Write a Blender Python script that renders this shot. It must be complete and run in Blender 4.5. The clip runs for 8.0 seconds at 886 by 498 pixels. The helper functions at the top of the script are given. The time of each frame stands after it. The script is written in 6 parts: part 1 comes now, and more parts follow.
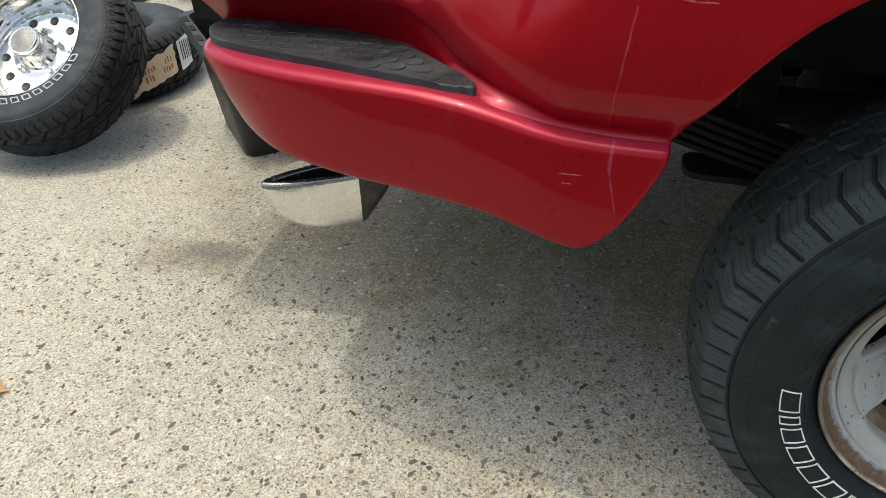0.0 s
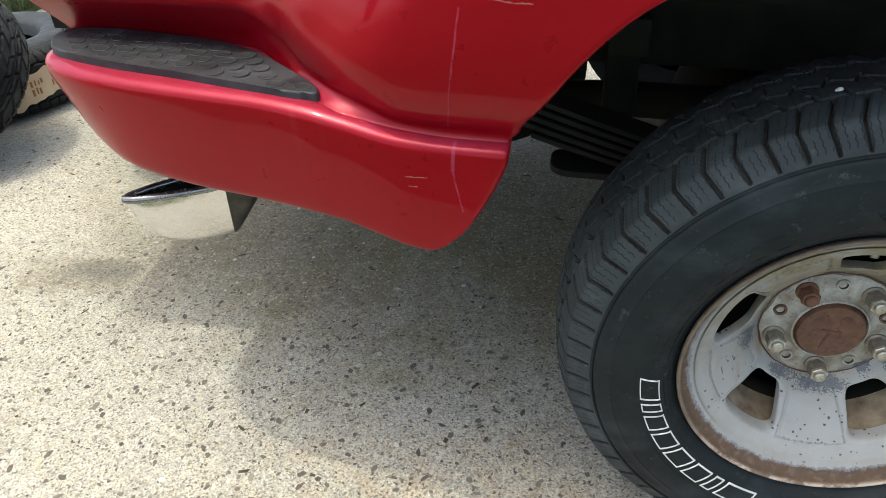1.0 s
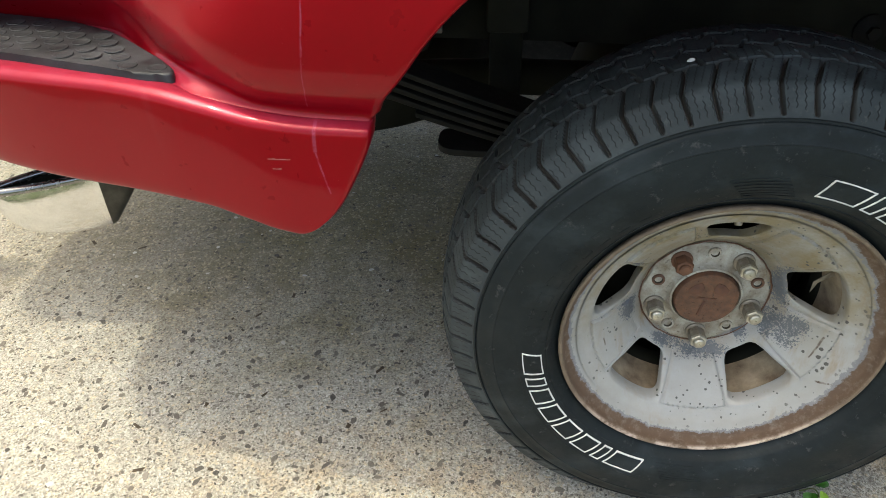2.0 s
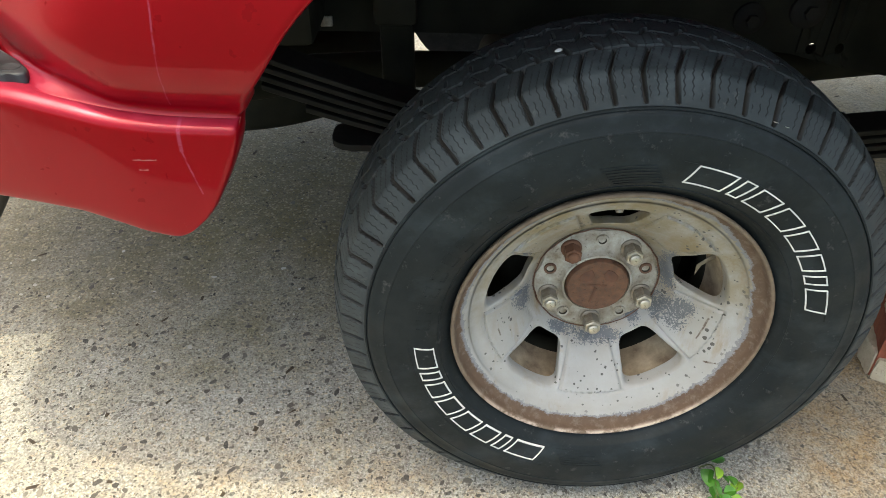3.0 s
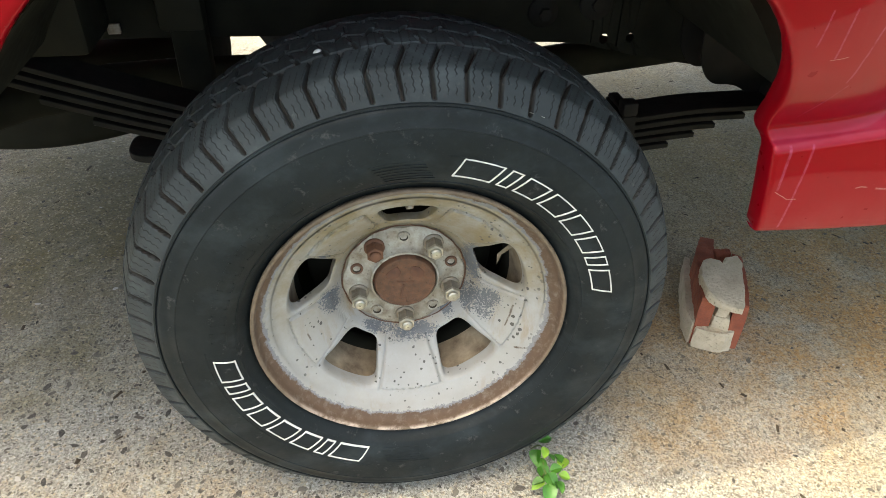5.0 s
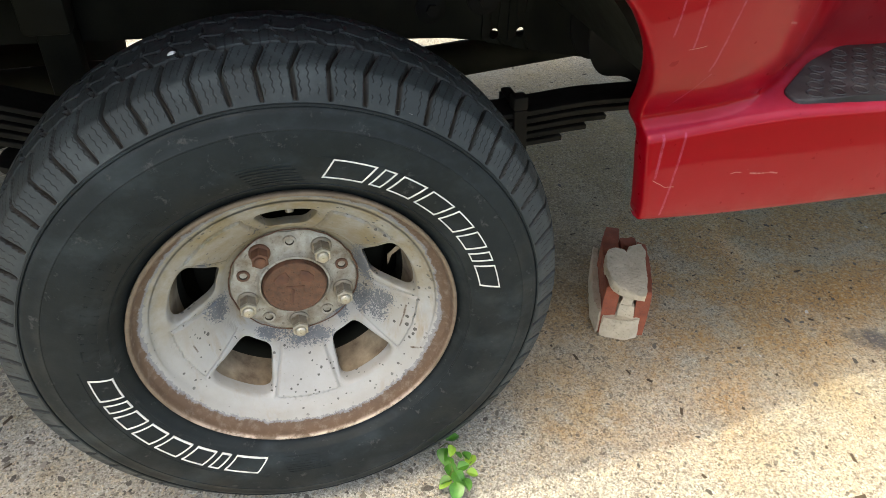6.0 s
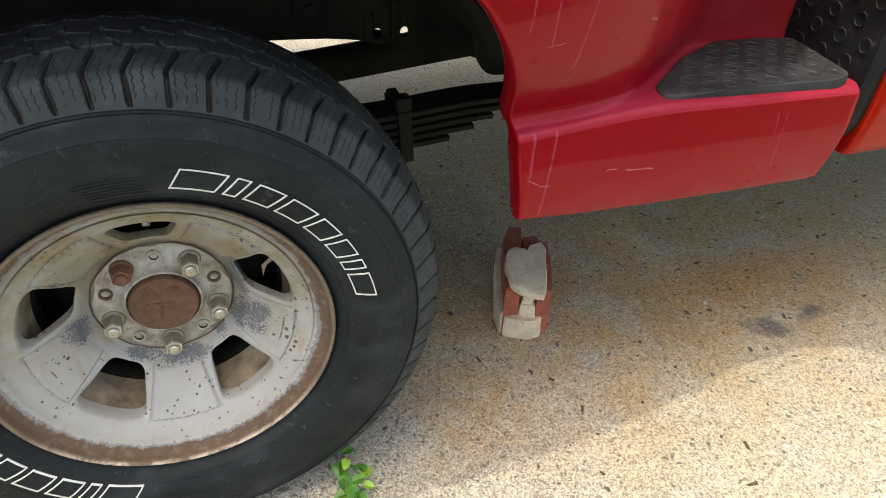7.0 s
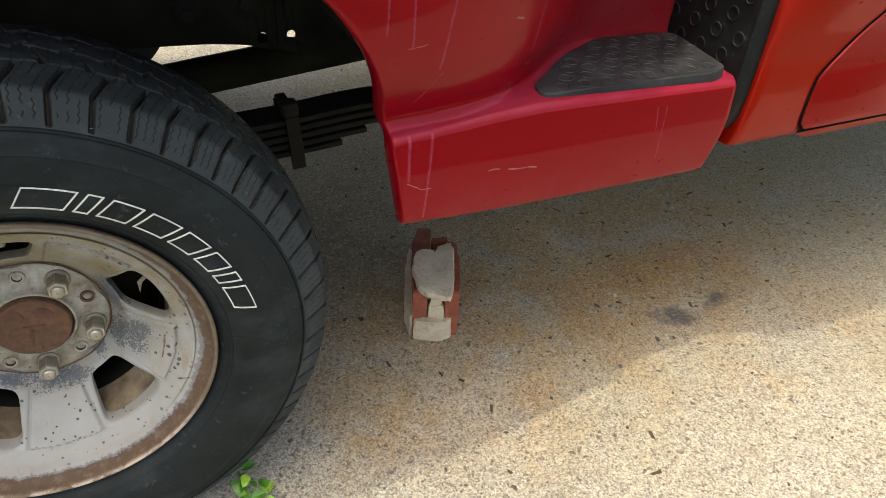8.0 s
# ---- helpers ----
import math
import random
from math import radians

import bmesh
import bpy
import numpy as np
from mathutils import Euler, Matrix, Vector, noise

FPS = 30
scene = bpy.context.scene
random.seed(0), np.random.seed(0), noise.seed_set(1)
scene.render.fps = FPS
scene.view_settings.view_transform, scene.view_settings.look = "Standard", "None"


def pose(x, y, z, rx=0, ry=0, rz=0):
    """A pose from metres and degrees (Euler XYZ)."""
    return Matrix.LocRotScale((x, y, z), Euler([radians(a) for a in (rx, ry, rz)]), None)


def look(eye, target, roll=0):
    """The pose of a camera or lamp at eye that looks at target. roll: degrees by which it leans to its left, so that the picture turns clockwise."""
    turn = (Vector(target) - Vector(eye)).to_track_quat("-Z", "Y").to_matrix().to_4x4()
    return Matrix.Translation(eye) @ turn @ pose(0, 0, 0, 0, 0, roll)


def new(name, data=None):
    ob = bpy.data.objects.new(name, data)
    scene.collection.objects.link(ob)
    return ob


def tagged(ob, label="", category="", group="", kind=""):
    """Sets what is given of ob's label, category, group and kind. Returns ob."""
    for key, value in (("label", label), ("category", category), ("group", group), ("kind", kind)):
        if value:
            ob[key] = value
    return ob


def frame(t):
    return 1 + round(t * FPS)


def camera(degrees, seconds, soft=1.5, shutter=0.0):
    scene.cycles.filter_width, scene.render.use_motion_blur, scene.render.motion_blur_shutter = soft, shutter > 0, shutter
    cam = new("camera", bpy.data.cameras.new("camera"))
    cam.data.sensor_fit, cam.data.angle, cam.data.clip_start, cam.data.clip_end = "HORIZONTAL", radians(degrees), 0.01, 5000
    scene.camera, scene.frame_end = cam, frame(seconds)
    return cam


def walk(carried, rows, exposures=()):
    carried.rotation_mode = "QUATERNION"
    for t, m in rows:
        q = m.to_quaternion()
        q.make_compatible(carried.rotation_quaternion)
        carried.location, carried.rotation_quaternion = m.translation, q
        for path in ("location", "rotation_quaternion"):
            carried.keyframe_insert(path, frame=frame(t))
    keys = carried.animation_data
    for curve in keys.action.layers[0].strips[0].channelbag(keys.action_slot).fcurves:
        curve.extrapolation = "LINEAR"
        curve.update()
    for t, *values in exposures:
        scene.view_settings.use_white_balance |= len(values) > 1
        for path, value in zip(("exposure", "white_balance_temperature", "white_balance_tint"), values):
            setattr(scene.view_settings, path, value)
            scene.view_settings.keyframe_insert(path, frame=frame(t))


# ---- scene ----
cam = camera(64.3, 8.0, soft=0.85)
PATH = [
    (0, (-0.479, -0.841, 0.995), (-0.950, 0.743, -0.132), -2.6),
    (0.5, (-0.430, -0.825, 0.994), (-0.812, 0.784, -0.131), -2.1),
    (1, (-0.380, -0.811, 0.991), (-0.684, 0.812, -0.137), -2.0),
    (1.5, (-0.336, -0.802, 0.983), (-0.557, 0.821, -0.164), -1.5),
    (3, (-0.221, -0.783, 0.976), (-0.214, 0.829, -0.209), -0.0),
    (3.5, (-0.182, -0.782, 0.974), (-0.092, 0.827, -0.212), 0.8),
    (4, (-0.146, -0.782, 0.978), (0.007, 0.821, -0.209), 1.1),
    (4.5, (-0.114, -0.785, 0.978), (0.095, 0.813, -0.208), 1.1),
    (6, (-0.001, -0.794, 0.974), (0.421, 0.761, -0.212), 1.8),
    (6.5, (0.044, -0.792, 0.968), (0.546, 0.741, -0.215), 2.2),
    (7, (0.088, -0.792, 0.966), (0.669, 0.716, -0.213), 3.1),
    (7.5, (0.130, -0.798, 0.969), (0.774, 0.683, -0.210), 3.1),
    (8, (0.174, -0.810, 0.969), (0.885, 0.645, -0.206), 3.5),
]
walk(cam, [(t, look(eye, target, roll)) for t, eye, target, roll in PATH], exposures=[(0.0, 1.97, 7150, -5), (0.5, 2.25, 6950, -5), (1.0, 2.34, 7050, -4), (1.5, 2.38, 7350, -4), (3.0, 2.70, 7750, -4), (4.5, 2.96, 8050, -4), (6.5, 2.80, 8100, 0), (8.0, 2.37, 8300, 0)])

# ---- light ----
world = bpy.data.worlds.new("sky")
scene.world = world
world.use_nodes = True
wn = world.node_tree.nodes
sky = wn.new("ShaderNodeTexSky")
sky.sky_type = "NISHITA"
sky.sun_disc = False
SUN_FROM = Vector((-0.20, -0.027, 1.0)).normalized()
sky.sun_elevation = math.asin(SUN_FROM.z)
sky.sun_rotation = math.atan2(SUN_FROM.x, SUN_FROM.y)
sky.air_density, sky.dust_density, sky.ozone_density = 0.36, 2.6, 0.0
wn["Background"].inputs["Strength"].default_value = 0.15
world.node_tree.links.new(sky.outputs[0], wn["Background"].inputs[0])
sun = new("sun", bpy.data.lights.new("sun", "SUN"))
sun.data.energy, sun.data.angle, sun.data.color = 0.36, radians(0.9), (1.0, 0.965, 0.91)
sun.matrix_world = look(SUN_FROM * 20, (0, 0, 0))


# ---- materials ----
class Mat:
    """A node material with short helpers for its graph."""

    def __init__(self, name, colour=(0.5, 0.5, 0.5), rough=0.5, metal=0.0):
        self.m = bpy.data.materials.new(name)
        self.m.use_nodes = True
        self.t = self.m.node_tree
        self.b = self.t.nodes["Principled BSDF"]
        self.b.inputs["Base Color"].default_value = (*colour, 1)
        self.b.inputs["Roughness"].default_value = rough
        self.b.inputs["Metallic"].default_value = metal
        self.co = self.t.nodes.new("ShaderNodeTexCoord").outputs["Object"]

    def node(self, kind, **inputs):
        n = self.t.nodes.new(kind)
        for key, value in inputs.items():
            self.link(value, n.inputs[key.replace("_", " ")])
        return n

    def link(self, value, socket):
        if isinstance(value, bpy.types.NodeSocket):
            self.t.links.new(value, socket)
        elif isinstance(value, tuple) and len(value) == 3 and socket.type == "RGBA":
            socket.default_value = (*value, 1)
        else:
            socket.default_value = value

    def noise(self, scale, detail=4.0, rough=0.55, vector=None, stretch=None):
        vector = vector or self.co
        if stretch:
            vector = self.node("ShaderNodeMapping", Vector=vector, Scale=stretch).outputs[0]
        return self.node("ShaderNodeTexNoise", Vector=vector, Scale=scale, Detail=detail, Roughness=rough).outputs["Fac"]

    def cells(self, scale, feature="F1", out="Distance", vector=None, random=1.0):
        n = self.t.nodes.new("ShaderNodeTexVoronoi")
        n.feature = feature
        self.link(vector or self.co, n.inputs["Vector"])
        n.inputs["Scale"].default_value = scale
        n.inputs["Randomness"].default_value = random
        return n.outputs[out]

    def ramp(self, value, a, b, lo=0.0, hi=1.0):
        n = self.node("ShaderNodeMapRange", Value=value)
        for key, v in (("From Min", a), ("From Max", b), ("To Min", lo), ("To Max", hi)):
            n.inputs[key].default_value = v
        return n.outputs[0]

    def math(self, op, a, b=0.0):
        n = self.t.nodes.new("ShaderNodeMath")
        n.operation = op
        self.link(a, n.inputs[0])
        self.link(b, n.inputs[1])
        return n.outputs[0]

    def mix(self, fac, a, b):
        n = self.t.nodes.new("ShaderNodeMix")
        n.data_type = "RGBA"
        self.link(fac, n.inputs[0])
        self.link(a, n.inputs[6])
        self.link(b, n.inputs[7])
        return n.outputs[2]

    def blob(self, x, y, rx, ry, turn=0.0, wobble=0.35, scale=3.0):
        """1 inside an uneven patch of the ground, falling to 0 at its edge."""
        p = self.node("ShaderNodeMapping", Vector=self.co, Location=(-x, -y, 0)).outputs[0]
        p = self.node("ShaderNodeMapping", Vector=p, Rotation=(0, 0, -turn), Scale=(1, 1, 0)).outputs[0]
        p = self.node("ShaderNodeMapping", Vector=p, Scale=(1 / rx, 1 / ry, 0)).outputs[0]
        d = self.node("ShaderNodeVectorMath", Vector=p)
        d.operation = "LENGTH"
        n = self.math("MULTIPLY", self.math("SUBTRACT", self.noise(scale, 5, 0.65), 0.5), wobble * 4)
        return self.ramp(self.math("ADD", d.outputs["Value"], n), 1.15, 0.35)

    def lines(self, segments, wobble):
        """1 on thin uneven lines between places (x, z)."""
        s = self.node("ShaderNodeSeparateXYZ", Vector=self.co)
        sway = self.math("MULTIPLY", self.math("SUBTRACT", self.noise(30, 3, 0.6), 0.5), wobble)
        break_up = self.ramp(self.noise(120, 4, 0.7), 0.30, 0.55)
        total = None
        for x0, z0, x1, z1, w in segments:
            length = math.hypot(x1 - x0, z1 - z0)
            cx, cz = (x1 - x0) / length, (z1 - z0) / length
            px, pz = self.math("SUBTRACT", s.outputs[0], x0), self.math("SUBTRACT", s.outputs[2], z0)
            along = self.math("ADD", self.math("MULTIPLY", px, cx), self.math("MULTIPLY", pz, cz))
            off = self.math("SUBTRACT", self.math("MULTIPLY", px, cz), self.math("MULTIPLY", pz, cx))
            near = self.ramp(self.math("ABSOLUTE", self.math("ADD", off, sway)), w, w * 0.45)
            ends = self.ramp(self.math("ABSOLUTE", self.math("SUBTRACT", along, length / 2)), length / 2 + 0.001, length / 2 - 0.001)
            here = self.math("MULTIPLY", near, ends)
            total = here if total is None else self.math("MAXIMUM", total, here)
        return self.math("MULTIPLY", total, break_up)

    def bump(self, height, strength=0.3, distance=0.002, base=None):
        n = self.node("ShaderNodeBump", Height=height)
        n.inputs["Strength"].default_value, n.inputs["Distance"].default_value = strength, distance
        if base:
            self.link(base, n.inputs["Normal"])
        self.t.links.new(n.outputs[0], self.b.inputs["Normal"])
        return n.outputs[0]

    def set(self, **inputs):
        for key, value in inputs.items():
            self.link(value, self.b.inputs[key.replace("_", " ")])
        return self


def make_concrete():
    """Exposed-aggregate driveway: pale sand paste, grey and tan stones, dark pits and chips, rust and oil stains,
    painted shade.
    """
    m = Mat("driveway_concrete", rough=0.85)
    paste = m.mix(m.noise(2.2, 6, 0.6), (0.485, 0.465, 0.395), (0.585, 0.57, 0.505))
    grain = m.node("ShaderNodeSeparateColor", Color=m.cells(300, out="Color"))
    paste = m.mix(m.math("MULTIPLY", m.ramp(grain.outputs[0], 0.30, 1.0), 0.58), paste, (0.20, 0.18, 0.15))
    paste = m.mix(m.math("MULTIPLY", m.ramp(grain.outputs[1], 0.72, 1.0), 0.45), paste, (0.74, 0.725, 0.67))
    paste = m.mix(m.ramp(m.noise(160, 4, 0.7), 0.35, 0.7), m.mix(0.42, paste, (0.20, 0.18, 0.15)), paste)
    sc = m.cells(200, out="Color")
    tone = m.node("ShaderNodeSeparateColor", Color=sc)
    stone = m.mix(tone.outputs[0], (0.22, 0.20, 0.17), (0.72, 0.695, 0.64))
    stone = m.mix(m.ramp(tone.outputs[1], 0.72, 0.76), stone, (0.48, 0.36, 0.24))
    face = m.ramp(m.cells(200), 0.46, 0.36)
    some = m.math("MULTIPLY", face, m.ramp(tone.outputs[2], 0.22, 0.30))
    col = m.mix(m.math("MULTIPLY", some, 0.62), paste, stone)
    fleck = m.node("ShaderNodeSeparateColor", Color=m.cells(520, out="Color"))
    fine = m.ramp(m.node("ShaderNodeSeparateXYZ", Vector=m.co).outputs[0], -0.5, 0.35, 0.35, 1.0)
    col = m.mix(m.math("MULTIPLY", m.math("MULTIPLY", m.ramp(fleck.outputs[0], 0.70, 0.78), 0.55), fine), col, (0.085, 0.075, 0.06))
    col = m.mix(m.math("MULTIPLY", m.math("MULTIPLY", m.ramp(fleck.outputs[1], 0.84, 0.90), 0.30), fine), col, (0.80, 0.78, 0.72))
    warp = m.node("ShaderNodeVectorMath", Vector=m.co)
    warp.operation = "ADD"
    wv = m.node("ShaderNodeTexNoise", Vector=m.co, Scale=55.0)
    off = m.node("ShaderNodeVectorMath", Vector=wv.outputs["Color"])
    off.operation = "SCALE"
    off.inputs["Scale"].default_value = 0.022
    m.link(off.outputs[0], warp.inputs[1])
    layers = []
    for scale, least, most, weight in ((115, 0.46, 0.50, 0.88), (200, 0.32, 0.52, 0.80), (340, 0.33, 0.54, 0.68)):
        tone_ = m.node("ShaderNodeSeparateColor", Color=m.cells(scale, out="Color", vector=warp.outputs[0]))
        size = m.ramp(tone_.outputs[0], least, 1.0, 0.0, most)
        speck = m.ramp(m.math("SUBTRACT", m.cells(scale, vector=warp.outputs[0]), size), 0.0, -0.06)
        layers.append(m.math("MULTIPLY", speck, m.ramp(tone_.outputs[1], 0.0, 1.0, weight * 0.45, weight)))
    dark = m.math("MAXIMUM", m.math("MAXIMUM", layers[0], layers[1]), layers[2])
    # the surface is worn open near the wheel track and trowelled smooth further in
    worn = m.ramp(m.math("ADD", m.node("ShaderNodeSeparateXYZ", Vector=m.co).outputs[1], m.math("MULTIPLY", m.noise(4, 4), 0.4)), 0.95, 0.45, 0.9, 1.0)
    worn = m.math("MULTIPLY", worn, m.ramp(m.node("ShaderNodeSeparateXYZ", Vector=m.co).outputs[0], 0.3, -0.4, 0.92, 1.15))
    dark = m.math("MULTIPLY", dark, worn)
    pt = m.node("ShaderNodeSeparateColor", Color=m.cells(60, out="Color"))
    mottle = m.math("MULTIPLY", m.ramp(m.noise(13, 7, 0.72), 0.46, 0.72), 0.42)
    col = m.mix(mottle, col, (0.25, 0.222, 0.18))
    # rust stains ahead of the wheel, oil, tyre grime and painted shade beneath the truck
    rust = m.blob(1.10, 0.22, 0.75, 0.42, 0.2, 0.5, 3.2)
    rust = m.math("MULTIPLY", m.math("MULTIPLY", rust, m.ramp(m.noise(9, 7, 0.75), 0.38, 0.56)), m.ramp(m.noise(90, 6, 0.8), 0.34, 0.58, 0.2, 1.0))
    rust2 = m.math("MULTIPLY", m.math("MAXIMUM", m.blob(0.46, -0.02, 0.13, 0.16, 0.3, 0.5, 9), m.blob(0.53, 0.20, 0.13, 0.10, 0.2, 0.5, 9)), m.ramp(m.noise(22, 5, 0.7), 0.34, 0.56))
    rust3 = m.math("MULTIPLY", m.blob(-0.42, -0.10, 0.55, 0.16, 0, 0.5, 4), m.ramp(m.noise(15, 5, 0.7), 0.42, 0.62))
    brown = m.math("MULTIPLY", m.blob(1.55, 0.75, 1.75, 1.05, 0, 0.35, 2.5), m.ramp(m.noise(9, 7, 0.7), 0.25, 0.62, 0.6, 1.0))
    col = m.mix(m.math("MULTIPLY", brown, 0.80), col, (0.36, 0.265, 0.11))
    col = m.mix(m.math("MULTIPLY", rust, 0.88), col, (0.42, 0.22, 0.058))
    col = m.mix(m.math("MAXIMUM", m.math("MULTIPLY", rust2, 0.60), m.math("MULTIPLY", rust3, 0.30)), col, (0.40, 0.235, 0.085))
    rust4 = m.math("MULTIPLY", m.blob(1.17, 0.13, 0.24, 0.085, 0.1, 0.5, 6), m.ramp(m.noise(28, 6, 0.75), 0.34, 0.60, 0.25, 1.0))
    col = m.mix(m.math("MULTIPLY", rust4, 0.72), col, (0.40, 0.20, 0.045))
    # olive staining with the truck's shade put into the same colour
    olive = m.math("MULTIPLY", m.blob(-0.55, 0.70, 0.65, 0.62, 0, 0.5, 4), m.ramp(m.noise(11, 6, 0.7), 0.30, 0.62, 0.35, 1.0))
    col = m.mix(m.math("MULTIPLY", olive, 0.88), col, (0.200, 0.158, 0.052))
    # olive-brown tint over the concrete beneath the truck
    under_tint = m.math("MULTIPLY", m.blob(0.35, 1.00, 1.30, 0.62, 0, 0.4, 3), m.ramp(m.noise(8, 6, 0.65), 0.30, 0.62, 0.4, 1.0))
    col = m.mix(m.math("MULTIPLY", under_tint, 0.78), col, (0.27, 0.205, 0.088))
    oil_shade = m.math("MAXIMUM", m.blob(-1.45, 0.43, 0.24, 0.12, 0.2, 0.55, 7), m.math("MULTIPLY", m.blob(1.30, 0.02, 0.10, 0.05, 0.1, 0.6, 14), 0.3))
    oil_shade = m.math("MAXIMUM", oil_shade, m.math("MULTIPLY", m.blob(0.9, 0.80, 1.3, 0.62, 0, 0.5, 3), 0.06))
    # these wide blobs paint in shade as well as oil and soot
    oil_shade = m.math("MAXIMUM", oil_shade, m.math("MULTIPLY", m.blob(-0.60, 0.85, 0.80, 0.60, 0, 0.5, 3), 0.85))
    oil_shade = m.math("MAXIMUM", oil_shade, m.math("MULTIPLY", m.blob(-1.02, 0.62, 0.70, 0.42, 0, 0.4, 3), 0.95))
    oil_shade = m.math("MAXIMUM", oil_shade, m.math("MULTIPLY", m.blob(0.50, 0.52, 0.24, 0.34, 0, 0.5, 6), 0.85))
    oil_shade = m.math("MULTIPLY", oil_shade, m.ramp(m.noise(30, 5, 0.7), 0.25, 0.65, 0.45, 1))
    col = m.mix(m.math("MULTIPLY", oil_shade, 0.72), col, (0.115, 0.092, 0.048))
    # grains and open pits show through the stains
    col = m.mix(m.math("MULTIPLY", m.ramp(grain.outputs[2], 0.50, 0.95), 0.46), col, (0.10, 0.085, 0.06))
    col = m.mix(m.math("MULTIPLY", m.ramp(tone.outputs[1], 0.78, 0.92), 0.32), col, (0.64, 0.53, 0.36))
    col = m.mix(dark, col, m.mix(pt.outputs[1], (0.035, 0.032, 0.028), (0.14, 0.12, 0.10)))
    tar = m.math("MAXIMUM", m.blob(1.131, -0.003, 0.060, 0.030, -0.4, 0.7, 26), m.blob(1.250, 0.012, 0.045, 0.020, 0.2, 0.7, 30))
    tar = m.math("MULTIPLY", m.math("MAXIMUM", tar, m.math("MULTIPLY", m.blob(-1.46, 0.42, 0.13, 0.045, 0.15, 0.7, 16), 0.6)), m.ramp(m.noise(130, 4, 0.75), 0.31, 0.48))
    col = m.mix(m.math("MULTIPLY", tar, 0.85), col, (0.060, 0.060, 0.066))
    m.set(Base_Color=col, Roughness=m.ramp(m.noise(60), 0.3, 0.7, 0.75, 0.95))
    h = m.math("SUBTRACT", m.math("ADD", m.math("MULTIPLY", some, 0.5), m.math("MULTIPLY", m.noise(260, 3), 0.5)), m.math("MULTIPLY", dark, 1.3))
    m.bump(h, 0.95, 0.0022)
    return m.m


STREAKS = [
    (-0.484, 0.800, -0.495, 0.725, 0.0013), (-0.495, 0.725, -0.503, 0.661, 0.0009), (-0.494, 0.648, -0.497, 0.615, 0.0026), (-0.497, 0.615, -0.485, 0.560, 0.0013),
    (0.502, 0.76, 0.494, 0.664, 0.0020), (0.500, 0.660, 0.471, 0.609, 0.0014), (0.497, 0.577, 0.490, 0.452, 0.0022), (0.466, 0.577, 0.466, 0.515, 0.0026),
    (0.648, 0.74, 0.642, 0.650, 0.0016), (0.450, 0.76, 0.454, 0.700, 0.0018), (0.420, 0.76, 0.421, 0.718, 0.0016), (0.850, 0.561, 0.856, 0.521, 0.0012), (0.867, 0.559, 0.871, 0.470, 0.0014),
]
SCRATCHES = [(-0.455, 0.809, -0.413, 0.806, 0.0010), (-0.552, 0.605, -0.526, 0.606, 0.0010), (-0.548, 0.593, -0.538, 0.592, 0.0014), (0.463, 0.513, 0.486, 0.499, 0.0008), (0.486, 0.499, 0.498, 0.498, 0.0008), (0.582, 0.508, 0.600, 0.506, 0.0011), (0.613, 0.503, 0.659, 0.499, 0.0016), (0.596, 0.710, 0.610, 0.706, 0.0018), (0.449, 0.699, 0.472, 0.701, 0.0006)]


